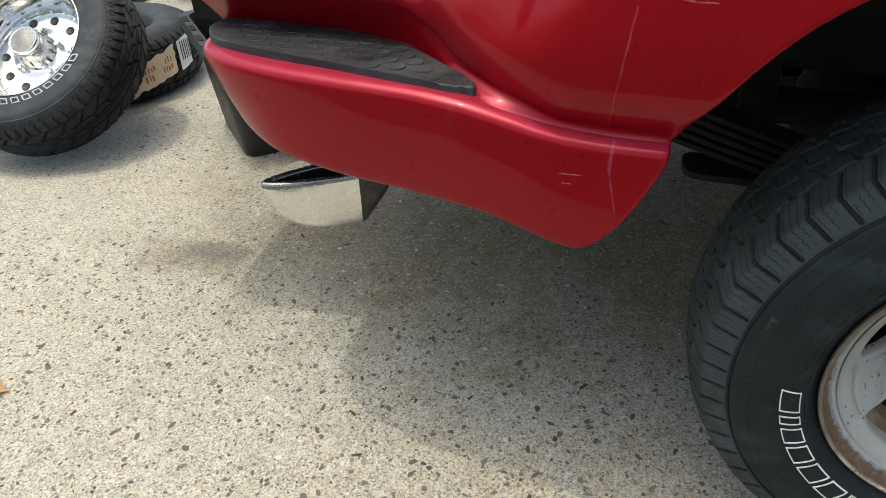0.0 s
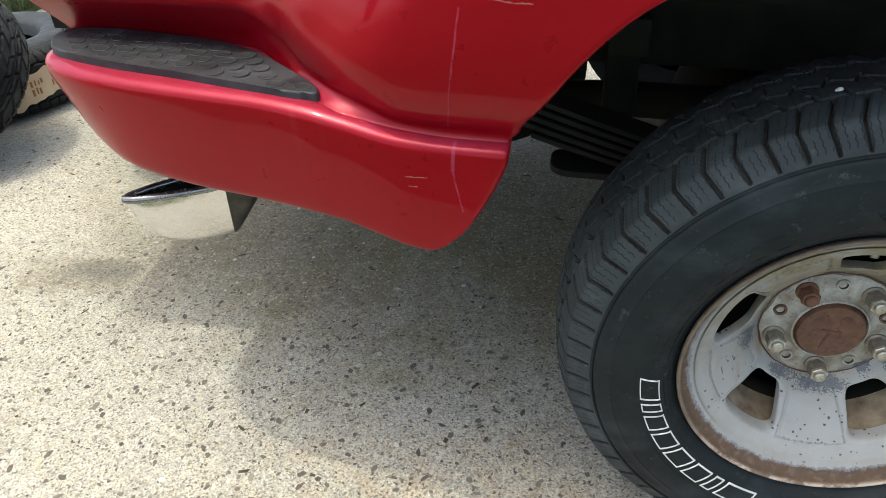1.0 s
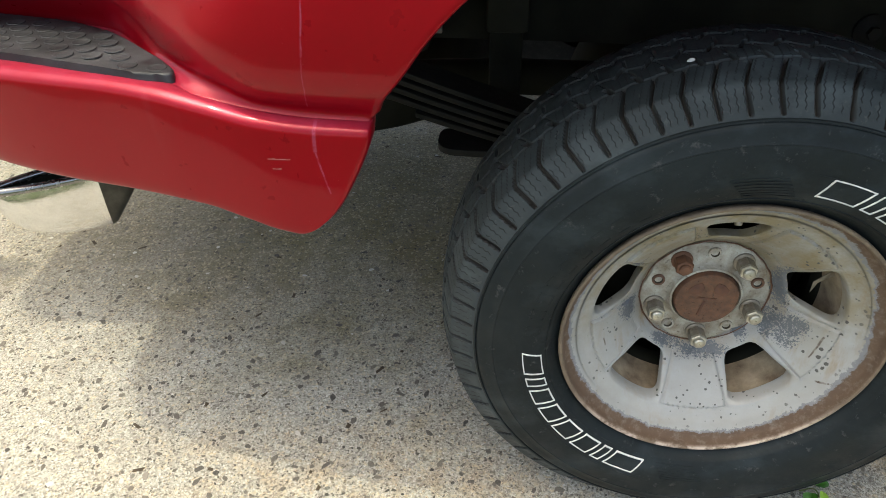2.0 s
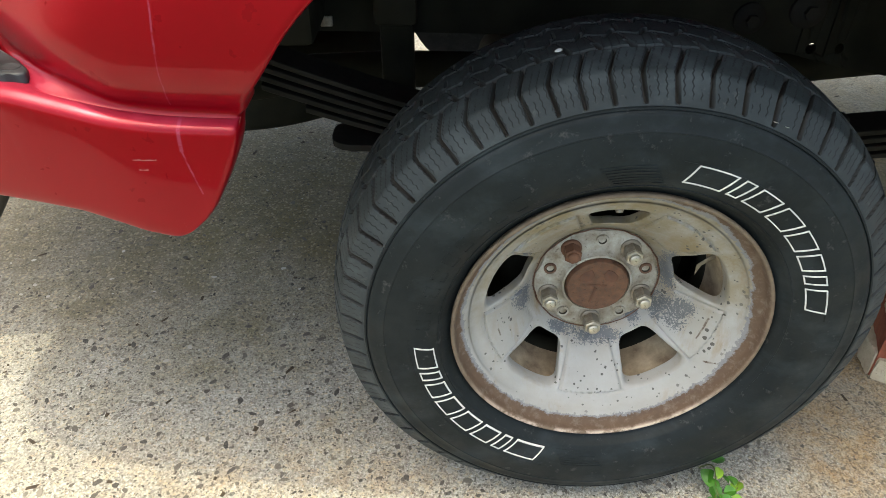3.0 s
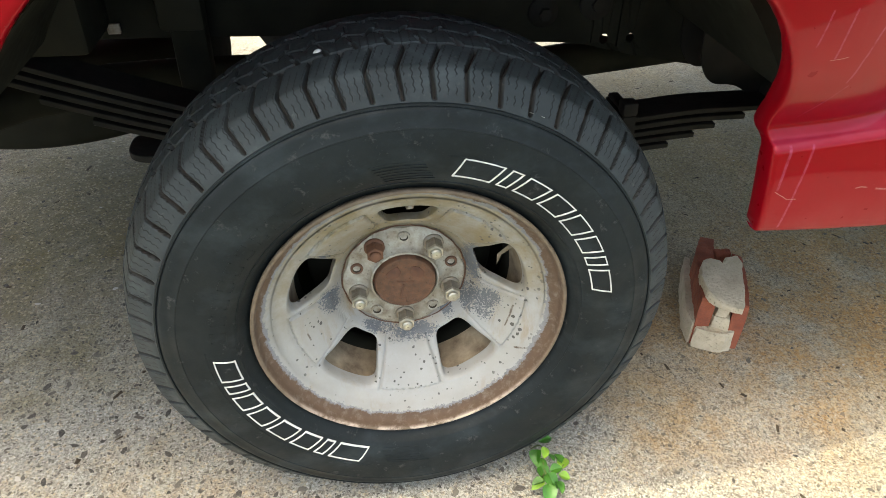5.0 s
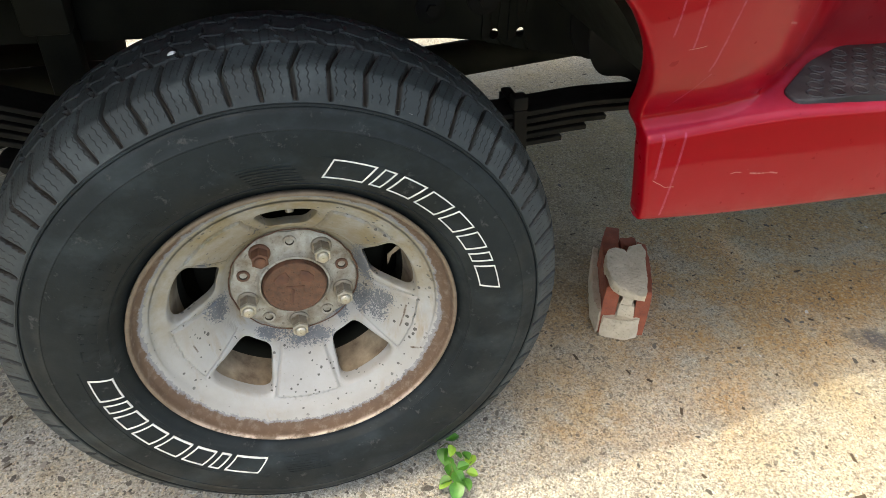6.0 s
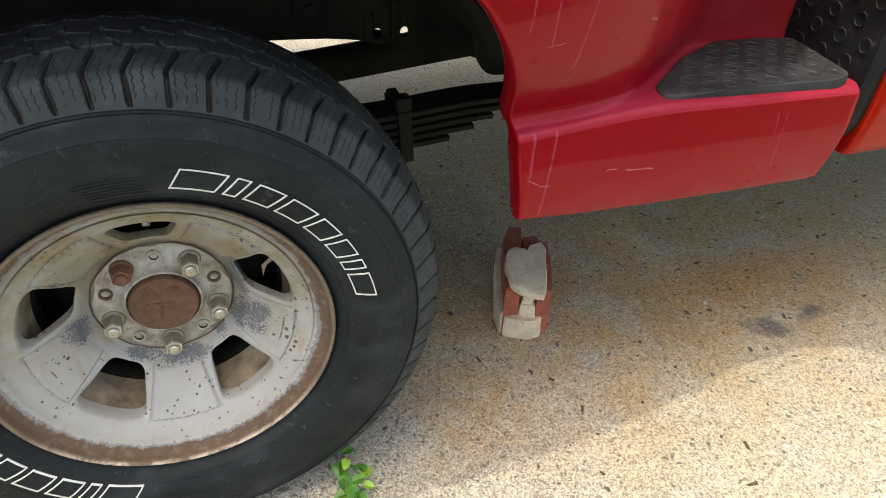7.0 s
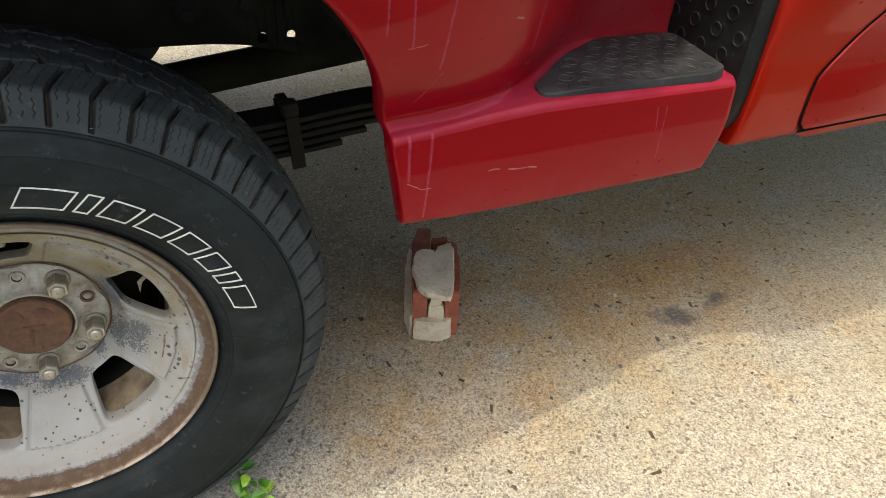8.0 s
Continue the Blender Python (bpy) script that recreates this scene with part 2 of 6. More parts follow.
def make_paint(name, deep, light, film_sheen=0.5, marks=False):
    """Red clear-coated body paint with fine flake, road film, dried water runs and a painted sky sheen."""
    m = Mat(name, rough=0.32)
    col = m.mix(m.noise(1.7, 3), deep, light)
    runs = m.ramp(m.noise(20, 3, 0.5, stretch=(1, 1, 0.04)), 0.66, 0.71)
    runs = m.math("MULTIPLY", runs, m.ramp(m.noise(3, 3), 0.42, 0.6))
    z = m.node("ShaderNodeSeparateXYZ", Vector=m.co).outputs[2]
    dust = m.math("MULTIPLY", m.ramp(z, 0.50, 0.42), m.ramp(m.noise(14, 6, 0.7), 0.35, 0.8))
    speck = m.ramp(m.cells(120), 0.07, 0.04)
    speck = m.math("MULTIPLY", speck, m.ramp(m.noise(9), 0.5, 0.62))
    film_amount = m.math("MAXIMUM", m.math("MULTIPLY", runs, 0.05 * film_sheen), m.math("MULTIPLY", dust, 0.22 * film_sheen))
    film_amount = m.math("MAXIMUM", film_amount, m.math("MULTIPLY", speck, 0.5 * film_sheen))
    # dust in the recess above the front step; painted sky sheen on upward faces
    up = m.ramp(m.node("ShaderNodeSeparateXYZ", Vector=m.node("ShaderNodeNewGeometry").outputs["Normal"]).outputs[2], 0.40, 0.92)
    sky_sheen = m.math("MULTIPLY", m.math("MULTIPLY", up, m.ramp(m.noise(17, 6, 0.7), 0.25, 0.7, 0.35, 1.0)), 0.45 * film_sheen)
    x = m.node("ShaderNodeSeparateXYZ", Vector=m.co).outputs[0]
    nook = m.math("MULTIPLY", m.math("MULTIPLY", m.ramp(x, 0.66, 0.80), m.ramp(z, 0.80, 0.62)), m.ramp(m.noise(12, 6, 0.7), 0.30, 0.70, 0.3, 1.0))
    film_amount = m.math("MAXIMUM", film_amount, m.math("MULTIPLY", m.math("MULTIPLY", nook, m.ramp(z, 0.59, 0.60)), 0.20 * film_sheen))
    col = m.mix(film_amount, col, (0.50, 0.22, 0.23))
    col = m.mix(sky_sheen, col, (0.50, 0.10, 0.20))
    if marks:
        col = m.mix(m.math("MULTIPLY", m.lines(STREAKS, 0.004), 0.27), col, (0.50, 0.14, 0.25))
        col = m.mix(m.math("MULTIPLY", m.lines(SCRATCHES, 0.010), 0.34), col, (0.62, 0.40, 0.38))
    m.set(Base_Color=col, Roughness=m.ramp(m.noise(40, 4), 0.3, 0.7, 0.27, 0.36), Coat_Weight=0.30, Coat_IOR=1.5, Specular_IOR_Level=0.06, Metallic=0.20)
    m.link(m.ramp(m.noise(25, 5, 0.7), 0.35, 0.75, 0.04, 0.10), m.b.inputs["Coat Roughness"])
    m.bump(m.noise(500, 2), 0.04, 0.0004)
    return m.m


def make_rubber(name, base=(0.027, 0.031, 0.035), dusty=(0.075, 0.083, 0.089), amount=0.55, sipes=False, sheen=0.0):
    m = Mat(name, rough=0.62)
    dust = m.math("MULTIPLY", m.ramp(m.noise(7, 6, 0.7), 0.3, 0.8), amount)
    col = m.mix(dust, base, dusty)
    scuff = m.math("MULTIPLY", m.ramp(m.noise(60, 5, 0.75), 0.60, 0.75), 0.35)
    col = m.mix(scuff, col, (0.17, 0.165, 0.155))
    smear = m.math("MULTIPLY", m.ramp(m.noise(9, 5, 0.65, stretch=(1, 1, 1.6)), 0.50, 0.72), 0.5)
    col = m.mix(smear, col, tuple(min(1.0, c * 1.9) for c in dusty))
    grain = m.noise(420, 3, 0.6)
    if sipes:
        # wavy cuts across the blocks, brown dust low in the pattern
        uv = m.node("ShaderNodeSeparateXYZ", Vector=m.t.nodes.new("ShaderNodeUVMap").outputs[0])
        wave = m.math("MULTIPLY", m.math("PINGPONG", m.math("MULTIPLY", uv.outputs[1], 430.0), 1.0), 0.20)
        q = m.math("ABSOLUTE", m.math("SUBTRACT", m.math("FRACT", m.math("ADD", m.math("MULTIPLY", uv.outputs[0], 4.0), wave)), 0.5))
        inside = m.math("MULTIPLY", m.ramp(uv.outputs[1], 0.010, 0.012), m.ramp(uv.outputs[1], 0.104, 0.102))
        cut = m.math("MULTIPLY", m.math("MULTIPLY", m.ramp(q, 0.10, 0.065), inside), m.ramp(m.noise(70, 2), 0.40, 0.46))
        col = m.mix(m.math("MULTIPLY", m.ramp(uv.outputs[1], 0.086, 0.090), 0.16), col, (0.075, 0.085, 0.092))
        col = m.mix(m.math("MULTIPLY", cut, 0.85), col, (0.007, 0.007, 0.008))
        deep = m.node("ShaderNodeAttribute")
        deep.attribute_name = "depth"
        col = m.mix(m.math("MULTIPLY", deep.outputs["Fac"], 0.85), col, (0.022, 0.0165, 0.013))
        grain = m.math("SUBTRACT", grain, m.math("MULTIPLY", cut, 1.5))
    m.set(Base_Color=col, Roughness=m.ramp(m.noise(30, 5), 0.3, 0.7, 0.5 - sheen, 0.75 - sheen), Specular_IOR_Level=0.22 + 1.3 * sheen)
    m.bump(grain, 0.3, 0.0006)
    return m.m


def make_plain(name, a, b, rough=0.5, metal=0.0, scale=8.0, grain=120.0, depth=0.15, distance=0.001, pits=None, shine=0.5):
    """Two tones of one material with a fine grain."""
    m = Mat(name, rough=rough, metal=metal)
    col = m.mix(m.ramp(m.noise(scale, 6, 0.65), 0.3, 0.7), a, b)
    height = m.noise(grain, 4, 0.6)
    if pits:
        hole = m.ramp(m.noise(grain * 1.3, 5, 0.75), 0.42, 0.32)
        col = m.mix(m.math("MULTIPLY", hole, 0.8), col, pits)
        height = m.math("SUBTRACT", m.math("ADD", height, m.math("MULTIPLY", m.noise(grain * 0.35, 3, 0.6), 1.5)), hole)
    m.set(Base_Color=col, Roughness=m.ramp(m.noise(scale * 4, 4), 0.3, 0.7, max(rough - 0.1, 0.02), min(rough + 0.1, 1)), Specular_IOR_Level=shine)
    m.bump(height, depth, distance)
    return m.m


def make_wheel_paint():
    """Aged silver-white wheel paint: chips to dark primer, rust on the outer lip, dust, shade painted into the upper
    half.
    """
    m = Mat("wheel_paint", rough=0.45)
    s = m.node("ShaderNodeSeparateXYZ", Vector=m.co)
    r = m.math("SQRT", m.math("ADD", m.math("POWER", s.outputs[0], 2.0), m.math("POWER", s.outputs[2], 2.0)))
    edge = m.math("ADD", r, m.math("MULTIPLY", m.math("SUBTRACT", m.noise(70, 7, 0.8), 0.5), 0.020))
    edge = m.math("ADD", edge, m.math("MULTIPLY", m.math("SUBTRACT", m.noise(7, 3, 0.5), 0.5), 0.016))
    white = m.mix(m.noise(14, 5, 0.6), (0.28, 0.28, 0.27), (0.40, 0.40, 0.40))
    hub_dirt = m.math("MULTIPLY", m.ramp(m.math("ADD", r, m.math("MULTIPLY", m.noise(25, 5), 0.06)), 0.150, 0.095), m.ramp(m.noise(30, 5, 0.7), 0.25, 0.6))
    white = m.mix(m.math("MULTIPLY", hub_dirt, 0.75), white, (0.24, 0.19, 0.115))
    # grime, strengthened upwards to paint the shade in the dish's upper half
    grime_shade = m.math("MULTIPLY", m.ramp(m.noise(18, 6, 0.7), 0.27, 0.60), m.ramp(s.outputs[2], -0.05, 0.07, 0.22, 1.0))
    white = m.mix(grime_shade, white, (0.215, 0.172, 0.098))
    runs = m.math("MULTIPLY", m.ramp(m.noise(30, 5, 0.7, stretch=(1, 1, 0.16)), 0.52, 0.66), m.ramp(m.noise(6, 3), 0.40, 0.60))
    white = m.mix(m.math("MULTIPLY", runs, 0.7), white, (0.25, 0.175, 0.09))
    bare = m.mix(m.noise(50, 5, 0.7), (0.13, 0.135, 0.15), (0.25, 0.245, 0.245))
    rust = m.mix(m.noise(45, 6, 0.7), (0.062, 0.038, 0.025), (0.14, 0.085, 0.052))
    rust = m.mix(m.ramp(m.noise(90, 5, 0.7), 0.5, 0.75), rust, (0.165, 0.13, 0.10))
    col = m.mix(m.ramp(edge, 0.1885, 0.1890), white, bare)
    col = m.mix(m.ramp(m.math("ADD", edge, m.math("MULTIPLY", m.math("SUBTRACT", m.noise(9, 4, 0.6), 0.55), 0.012)), 0.1908, 0.1926), col, rust)
    tan = m.mix(m.noise(55, 6, 0.75), (0.055, 0.035, 0.022), (0.24, 0.18, 0.125))
    col = m.mix(m.ramp(m.math("ADD", r, m.math("MULTIPLY", m.math("SUBTRACT", m.noise(110, 4, 0.7), 0.5), 0.003)), 0.2026, 0.2040), col, tan)
    low = m.math("MULTIPLY", m.ramp(s.outputs[2], -0.10, -0.17), m.ramp(m.noise(40, 5, 0.7), 0.42, 0.55))
    low = m.math("MULTIPLY", low, m.ramp(r, 0.2022, 0.2040))
    col = m.mix(low, col, (0.50, 0.40, 0.33))
    spot = m.math("MULTIPLY", m.ramp(m.math("SUBTRACT", m.math("ADD", m.cells(105), m.math("MULTIPLY", m.math("SUBTRACT", m.noise(420, 2), 0.5), 0.35)), m.ramp(m.noise(16, 4, 0.6), 0.38, 0.64, 0.0, 0.33)), 0.0, -0.04), m.ramp(edge, 0.20, 0.17))
    col = m.mix(spot, col, (0.07, 0.065, 0.06))
    nick = m.math("MULTIPLY", m.ramp(m.noise(260, 4, 0.8), 0.66, 0.70), m.ramp(m.noise(12, 4, 0.7), 0.48, 0.60))
    col = m.mix(m.math("MULTIPLY", nick, m.ramp(edge, 0.20, 0.18)), col, (0.13, 0.09, 0.06))
    # patches where the paint has flaked to bluish primer, with ragged, speckled edges
    worn = None
    for x, z, rx, rz, turn in ((0.018, -0.097, 0.040, 0.009, 0.05), (-0.042, -0.086, 0.026, 0.008, -0.35), (0.090, -0.038, 0.022, 0.018, 0.7), (0.112, -0.030, 0.018, 0.026, -0.4), (0.094, 0.030, 0.012, 0.040, 0.15), (-0.106, -0.012, 0.014, 0.020, 0.3), (-0.120, 0.062, 0.010, 0.032, -0.5), (0.060, -0.064, 0.012, 0.016, 0.5)):
        c, q = math.cos(turn), math.sin(turn)
        dx, dz = m.math("SUBTRACT", s.outputs[0], x), m.math("SUBTRACT", s.outputs[2], z)
        u = m.math("DIVIDE", m.math("ADD", m.math("MULTIPLY", dx, c), m.math("MULTIPLY", dz, q)), rx)
        w = m.math("DIVIDE", m.math("SUBTRACT", m.math("MULTIPLY", dz, c), m.math("MULTIPLY", dx, q)), rz)
        d = m.math("ADD", m.math("MULTIPLY", u, u), m.math("MULTIPLY", w, w))
        worn = d if worn is None else m.math("MINIMUM", worn, d)
    worn = m.math("ADD", worn, m.math("MULTIPLY", m.math("SUBTRACT", m.noise(330, 3, 0.8), 0.5), 5.5))
    worn = m.math("ADD", worn, m.math("MULTIPLY", m.math("SUBTRACT", m.noise(45, 3, 0.6), 0.5), 2.6))
    worn = m.ramp(worn, 0.74, 0.62)
    grey = m.mix(m.noise(60, 5), (0.070, 0.078, 0.090), (0.15, 0.155, 0.165))
    col = m.mix(worn, col, grey)
    gouge = m.lines([(0.147, -0.020, 0.143, -0.036, 0.0016), (0.143, -0.036, 0.137, -0.058, 0.0012), (0.165, -0.085, 0.150, -0.089, 0.0016), (-0.142, -0.040, -0.137, -0.052, 0.0012)], 0.006)
    col = m.mix(m.math("MULTIPLY", gouge, 0.85), col, (0.075, 0.045, 0.028))
    m.set(Base_Color=col, Roughness=m.ramp(edge, 0.17, 0.18, 0.42, 0.8))
    m.bump(m.math("SUBTRACT", m.noise(200, 4), m.math("MULTIPLY", m.math("MAXIMUM", spot, worn), 0.6)), 0.3, 0.0006)
    return m.m


def make_stones():
    """Aggregate laid bare in the concrete: mostly dark grey and brown, a few pale."""
    m = Mat("bare_aggregate", rough=0.8)
    pick = m.t.nodes.new("ShaderNodeNewGeometry").outputs["Random Per Island"]
    dark = m.mix(m.math("FRACT", m.math("MULTIPLY", pick, 37.0)), (0.040, 0.036, 0.032), (0.15, 0.13, 0.105))
    pale = m.mix(m.math("FRACT", m.math("MULTIPLY", pick, 91.0)), (0.34, 0.30, 0.24), (0.54, 0.51, 0.46))
    col = m.mix(m.ramp(pick, 0.86, 0.87), dark, pale)
    col = m.mix(m.math("MULTIPLY", m.ramp(m.noise(400, 4, 0.7), 0.4, 0.7), 0.22), col, (0.36, 0.33, 0.28))
    m.set(Base_Color=col)
    m.bump(m.noise(600, 3), 0.4, 0.0006)
    return m.m


CONCRETE = make_concrete()
# dark metal for the underbody's reflection painted on the exhaust tip
DARK_REFLECTION = make_plain("dark_reflection_steel", (0.030, 0.028, 0.024), (0.085, 0.080, 0.068), 0.40, 0.6, scale=40)
RIM_STEEL = make_plain("dulled_chrome", (0.16, 0.155, 0.15), (0.30, 0.295, 0.29), 0.22, 0.9, scale=25)
STONES = make_stones()
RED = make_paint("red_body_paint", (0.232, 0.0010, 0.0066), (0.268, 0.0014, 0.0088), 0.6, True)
# cab red with the sunlit ground's warm reflection put into the colour
CAB_RED_LIT = make_paint("cab_paint_warm_reflection", (0.285, 0.0062, 0.0022), (0.32, 0.009, 0.0034), 0.2)
# door tone between the fender's red and the cab's orange
DOOR_RED = make_paint("door_paint", (0.245, 0.0030, 0.0046), (0.28, 0.0045, 0.0060), 0.3)
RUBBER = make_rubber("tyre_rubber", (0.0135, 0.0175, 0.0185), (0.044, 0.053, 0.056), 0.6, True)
SIDEWALL = make_rubber("tyre_sidewall", (0.0049, 0.0073, 0.0083), (0.0175, 0.0235, 0.0265), 0.6)
NEW_RUBBER = make_rubber("spare_tyre_rubber", (0.012, 0.0122, 0.0126), (0.034, 0.0345, 0.036), 0.5)
NEW_WALL = make_rubber("spare_tyre_wall", (0.024, 0.0265, 0.031), (0.044, 0.048, 0.055), 0.35)
PAD = make_rubber("step_pad_rubber", (0.0075, 0.0085, 0.0105), (0.046, 0.048, 0.054), 0.75, sheen=0.09)
GUARD = make_rubber("stone_guard_rubber", (0.0050, 0.0056, 0.0066), (0.013, 0.014, 0.016), 0.4)
BLUISH = make_plain("bluish_white_rubber", (0.16, 0.21, 0.27), (0.50, 0.55, 0.60), 0.6, scale=60)
WHEEL = make_wheel_paint()
WHITE_RUBBER = make_plain("white_letter_rubber", (0.46, 0.455, 0.44), (0.70, 0.69, 0.67), 0.6, scale=30)
UNDER = make_plain("underbody_steel", (0.0076, 0.0080, 0.0057), (0.024, 0.0232, 0.0168), 0.8, scale=12, shine=0.12)
SPRING = make_plain("spring_steel", (0.008, 0.0078, 0.0070), (0.024, 0.022, 0.019), 0.75, 0.1, scale=20, shine=0.2)
RUSTY = make_plain("rusty_steel", (0.070, 0.030, 0.018), (0.19, 0.085, 0.045), 0.8, scale=30, depth=0.5)
CAP_RUST = make_plain("rusted_cap_steel", (0.055, 0.025, 0.015), (0.16, 0.072, 0.038), 0.6, scale=70, grain=150, depth=0.6, distance=0.0015, pits=(0.045, 0.022, 0.014))
CAP_DARK = make_plain("dark_cap_rust", (0.06, 0.026, 0.016), (0.14, 0.06, 0.035), 0.75, scale=60, depth=0.4)
DRUM = make_plain("dusty_drum_iron", (0.105, 0.070, 0.042), (0.34, 0.27, 0.185), 0.85, scale=30, depth=0.3)
NUT = make_plain("weathered_nut_steel", (0.16, 0.125, 0.09), (0.36, 0.33, 0.28), 0.45, 0.6, scale=60)
HUBFACE = make_plain("dirty_hub_paint", (0.14, 0.095, 0.052), (0.47, 0.45, 0.39), 0.6, scale=36, depth=0.5, pits=(0.10, 0.055, 0.030))
NUT_END = make_plain("bright_nut_end", (0.36, 0.33, 0.27), (0.52, 0.50, 0.43), 0.36, 0.8, scale=90)
HOLE = make_plain("grimy_hole", (0.020, 0.014, 0.010), (0.06, 0.045, 0.03), 0.9, scale=60)
CHROME = make_plain("chrome", (0.64, 0.635, 0.62), (0.73, 0.73, 0.72), 0.10, 1.0, scale=10, grain=60, depth=0.05)
SHUT = make_plain("shut_line_seal", (0.003, 0.003, 0.003), (0.006, 0.006, 0.006), 0.9, shine=0.05)
DARK_PLASTIC = make_plain("black_plastic", (0.009, 0.009, 0.010), (0.018, 0.018, 0.019), 0.5, scale=6)
BRICK = make_plain("red_brick", (0.20, 0.052, 0.028), (0.36, 0.105, 0.056), 0.9, scale=34, grain=260, depth=0.8, distance=0.0018, pits=(0.15, 0.05, 0.035))
MORTAR = make_plain("old_mortar", (0.50, 0.41, 0.285), (0.70, 0.60, 0.45), 0.95, scale=26, grain=150, depth=0.9, distance=0.0034, pits=(0.34, 0.28, 0.20))
LEAF = make_plain("weed_leaf", (0.022, 0.10, 0.010), (0.070, 0.22, 0.022), 0.4, scale=55)
STEM = make_plain("weed_stem", (0.09, 0.15, 0.03), (0.16, 0.17, 0.05), 0.6, scale=40)
DRY = make_plain("dry_leaf", (0.30, 0.14, 0.035), (0.45, 0.24, 0.07), 0.8, scale=60)
YOUNG_LEAF = make_plain("young_weed_leaf", (0.16, 0.34, 0.03), (0.30, 0.46, 0.06), 0.45, scale=60)
DRY_MUD = make_plain("dried_mud", (0.16, 0.115, 0.065), (0.30, 0.23, 0.15), 0.95, scale=90, grain=300, depth=0.8, distance=0.002)
TWIG = make_plain("twig_bark", (0.035, 0.026, 0.018), (0.09, 0.065, 0.04), 0.9, scale=80)
PAPER = make_plain("brown_paper", (0.56, 0.42, 0.27), (0.70, 0.56, 0.39), 0.85, scale=12)
PAPER_WHITE = make_plain("white_paper", (0.68, 0.68, 0.66), (0.78, 0.78, 0.77), 0.8, scale=12)
INK = make_plain("label_ink", (0.28, 0.12, 0.05), (0.36, 0.17, 0.07), 0.8, scale=12)
BLACK_INK = make_plain("black_ink", (0.03, 0.03, 0.03), (0.05, 0.05, 0.05), 0.8, scale=12)
GRASS = make_plain("grass", (0.034, 0.050, 0.018), (0.075, 0.10, 0.036), 0.8, scale=20)
FAR_LEAF = make_plain("far_foliage", (0.035, 0.065, 0.02), (0.07, 0.11, 0.03), 0.8, scale=3)
BARK = make_plain("bark", (0.06, 0.045, 0.03), (0.12, 0.09, 0.06), 0.9, scale=10)


# ---- building helpers ----
def smooth(bm, angle=40):
    for f in bm.faces:
        f.smooth = True
    for e in bm.edges:
        if len(e.link_faces) == 2 and e.calc_face_angle(0) > radians(angle):
            e.smooth = False


def finish(name, bm, material, sharp=40):
    bmesh.ops.recalc_face_normals(bm, faces=bm.faces)
    smooth(bm, sharp)
    me = bpy.data.meshes.new(name)
    bm.to_mesh(me)
    bm.free()
    for mat in material if isinstance(material, (list, tuple)) else [material]:
        me.materials.append(mat)
    return me


def part(name, bm, material, parent, label="", at=(0, 0, 0), sharp=40):
    ob = new(name, finish(name, bm, material, sharp))
    ob.parent = parent
    ob.location = at
    return tagged(ob, label=label)


def thing(name, label, category, at=(0, 0, 0), group="", kind=""):
    return tagged(new(name), label, category, group, kind) if at == (0, 0, 0) else placed(tagged(new(name), label, category, group, kind), at)


def placed(ob, at):
    ob.location = at
    return ob


def solo(name, bm, material, label, category, at=(0, 0, 0), kind="", group="", sharp=40):
    ob = new(name, finish(name, bm, material, sharp))
    ob.location = at
    return tagged(ob, label, category, group, kind)


def curve(*knots):
    """A smooth function through (x, value) knots."""
    xs, ys = np.array(knots, float).T
    slopes = np.gradient(ys, xs)
    d = np.diff(ys) / np.diff(xs)
    for i in range(1, len(xs) - 1):
        slopes[i] = 0 if d[i - 1] * d[i] <= 0 else 2 * d[i - 1] * d[i] / (d[i - 1] + d[i])

    def f(x):
        x = min(max(x, xs[0]), xs[-1])
        i = min(int(np.searchsorted(xs, x, side="right")) - 1, len(xs) - 2)
        h = xs[i + 1] - xs[i]
        t = (x - xs[i]) / h
        return float((2 * t**3 - 3 * t**2 + 1) * ys[i] + (t**3 - 2 * t**2 + t) * h * slopes[i] + (3 * t**2 - 2 * t**3) * ys[i + 1] + (t**3 - t**2) * h * slopes[i + 1])

    return f


def rounded(points, times=2):
    """Chaikin's corner cutting of an open line; the ends stay."""
    pts = [Vector(p) for p in points]
    for _ in range(times):
        out = [pts[0]]
        for a, b in zip(pts, pts[1:]):
            out += [a * 0.75 + b * 0.25, a * 0.25 + b * 0.75]
        pts = out + [pts[-1]]
    return pts


def grid(bm, rows, wrap=False):
    """Quads between rows of points of one length."""
    vs = [[bm.verts.new(p) for p in row] for row in rows]
    for a, b in zip(vs, vs[1:] + vs[:1] if wrap else vs[1:]):
        for i in range(len(a) - 1):
            bm.faces.new((a[i], a[i + 1], b[i + 1], b[i]))
    return vs


def box(bm, lo, hi, bevel=0.0, segments=2, m=None):
    res = bmesh.ops.create_cube(bm, size=1)
    vs = res["verts"]
    for v in vs:
        v.co = Vector([lo[i] + (hi[i] - lo[i]) * (v.co[i] + 0.5) for i in range(3)])
    if bevel:
        es = list({e for v in vs for e in v.link_edges})
        vs = list({v for f in bmesh.ops.bevel(bm, geom=es, offset=bevel, segments=segments, affect="EDGES", profile=0.5)["faces"] for v in f.verts})
    if m:
        for v in vs:
            v.co = m @ v.co
    return vs


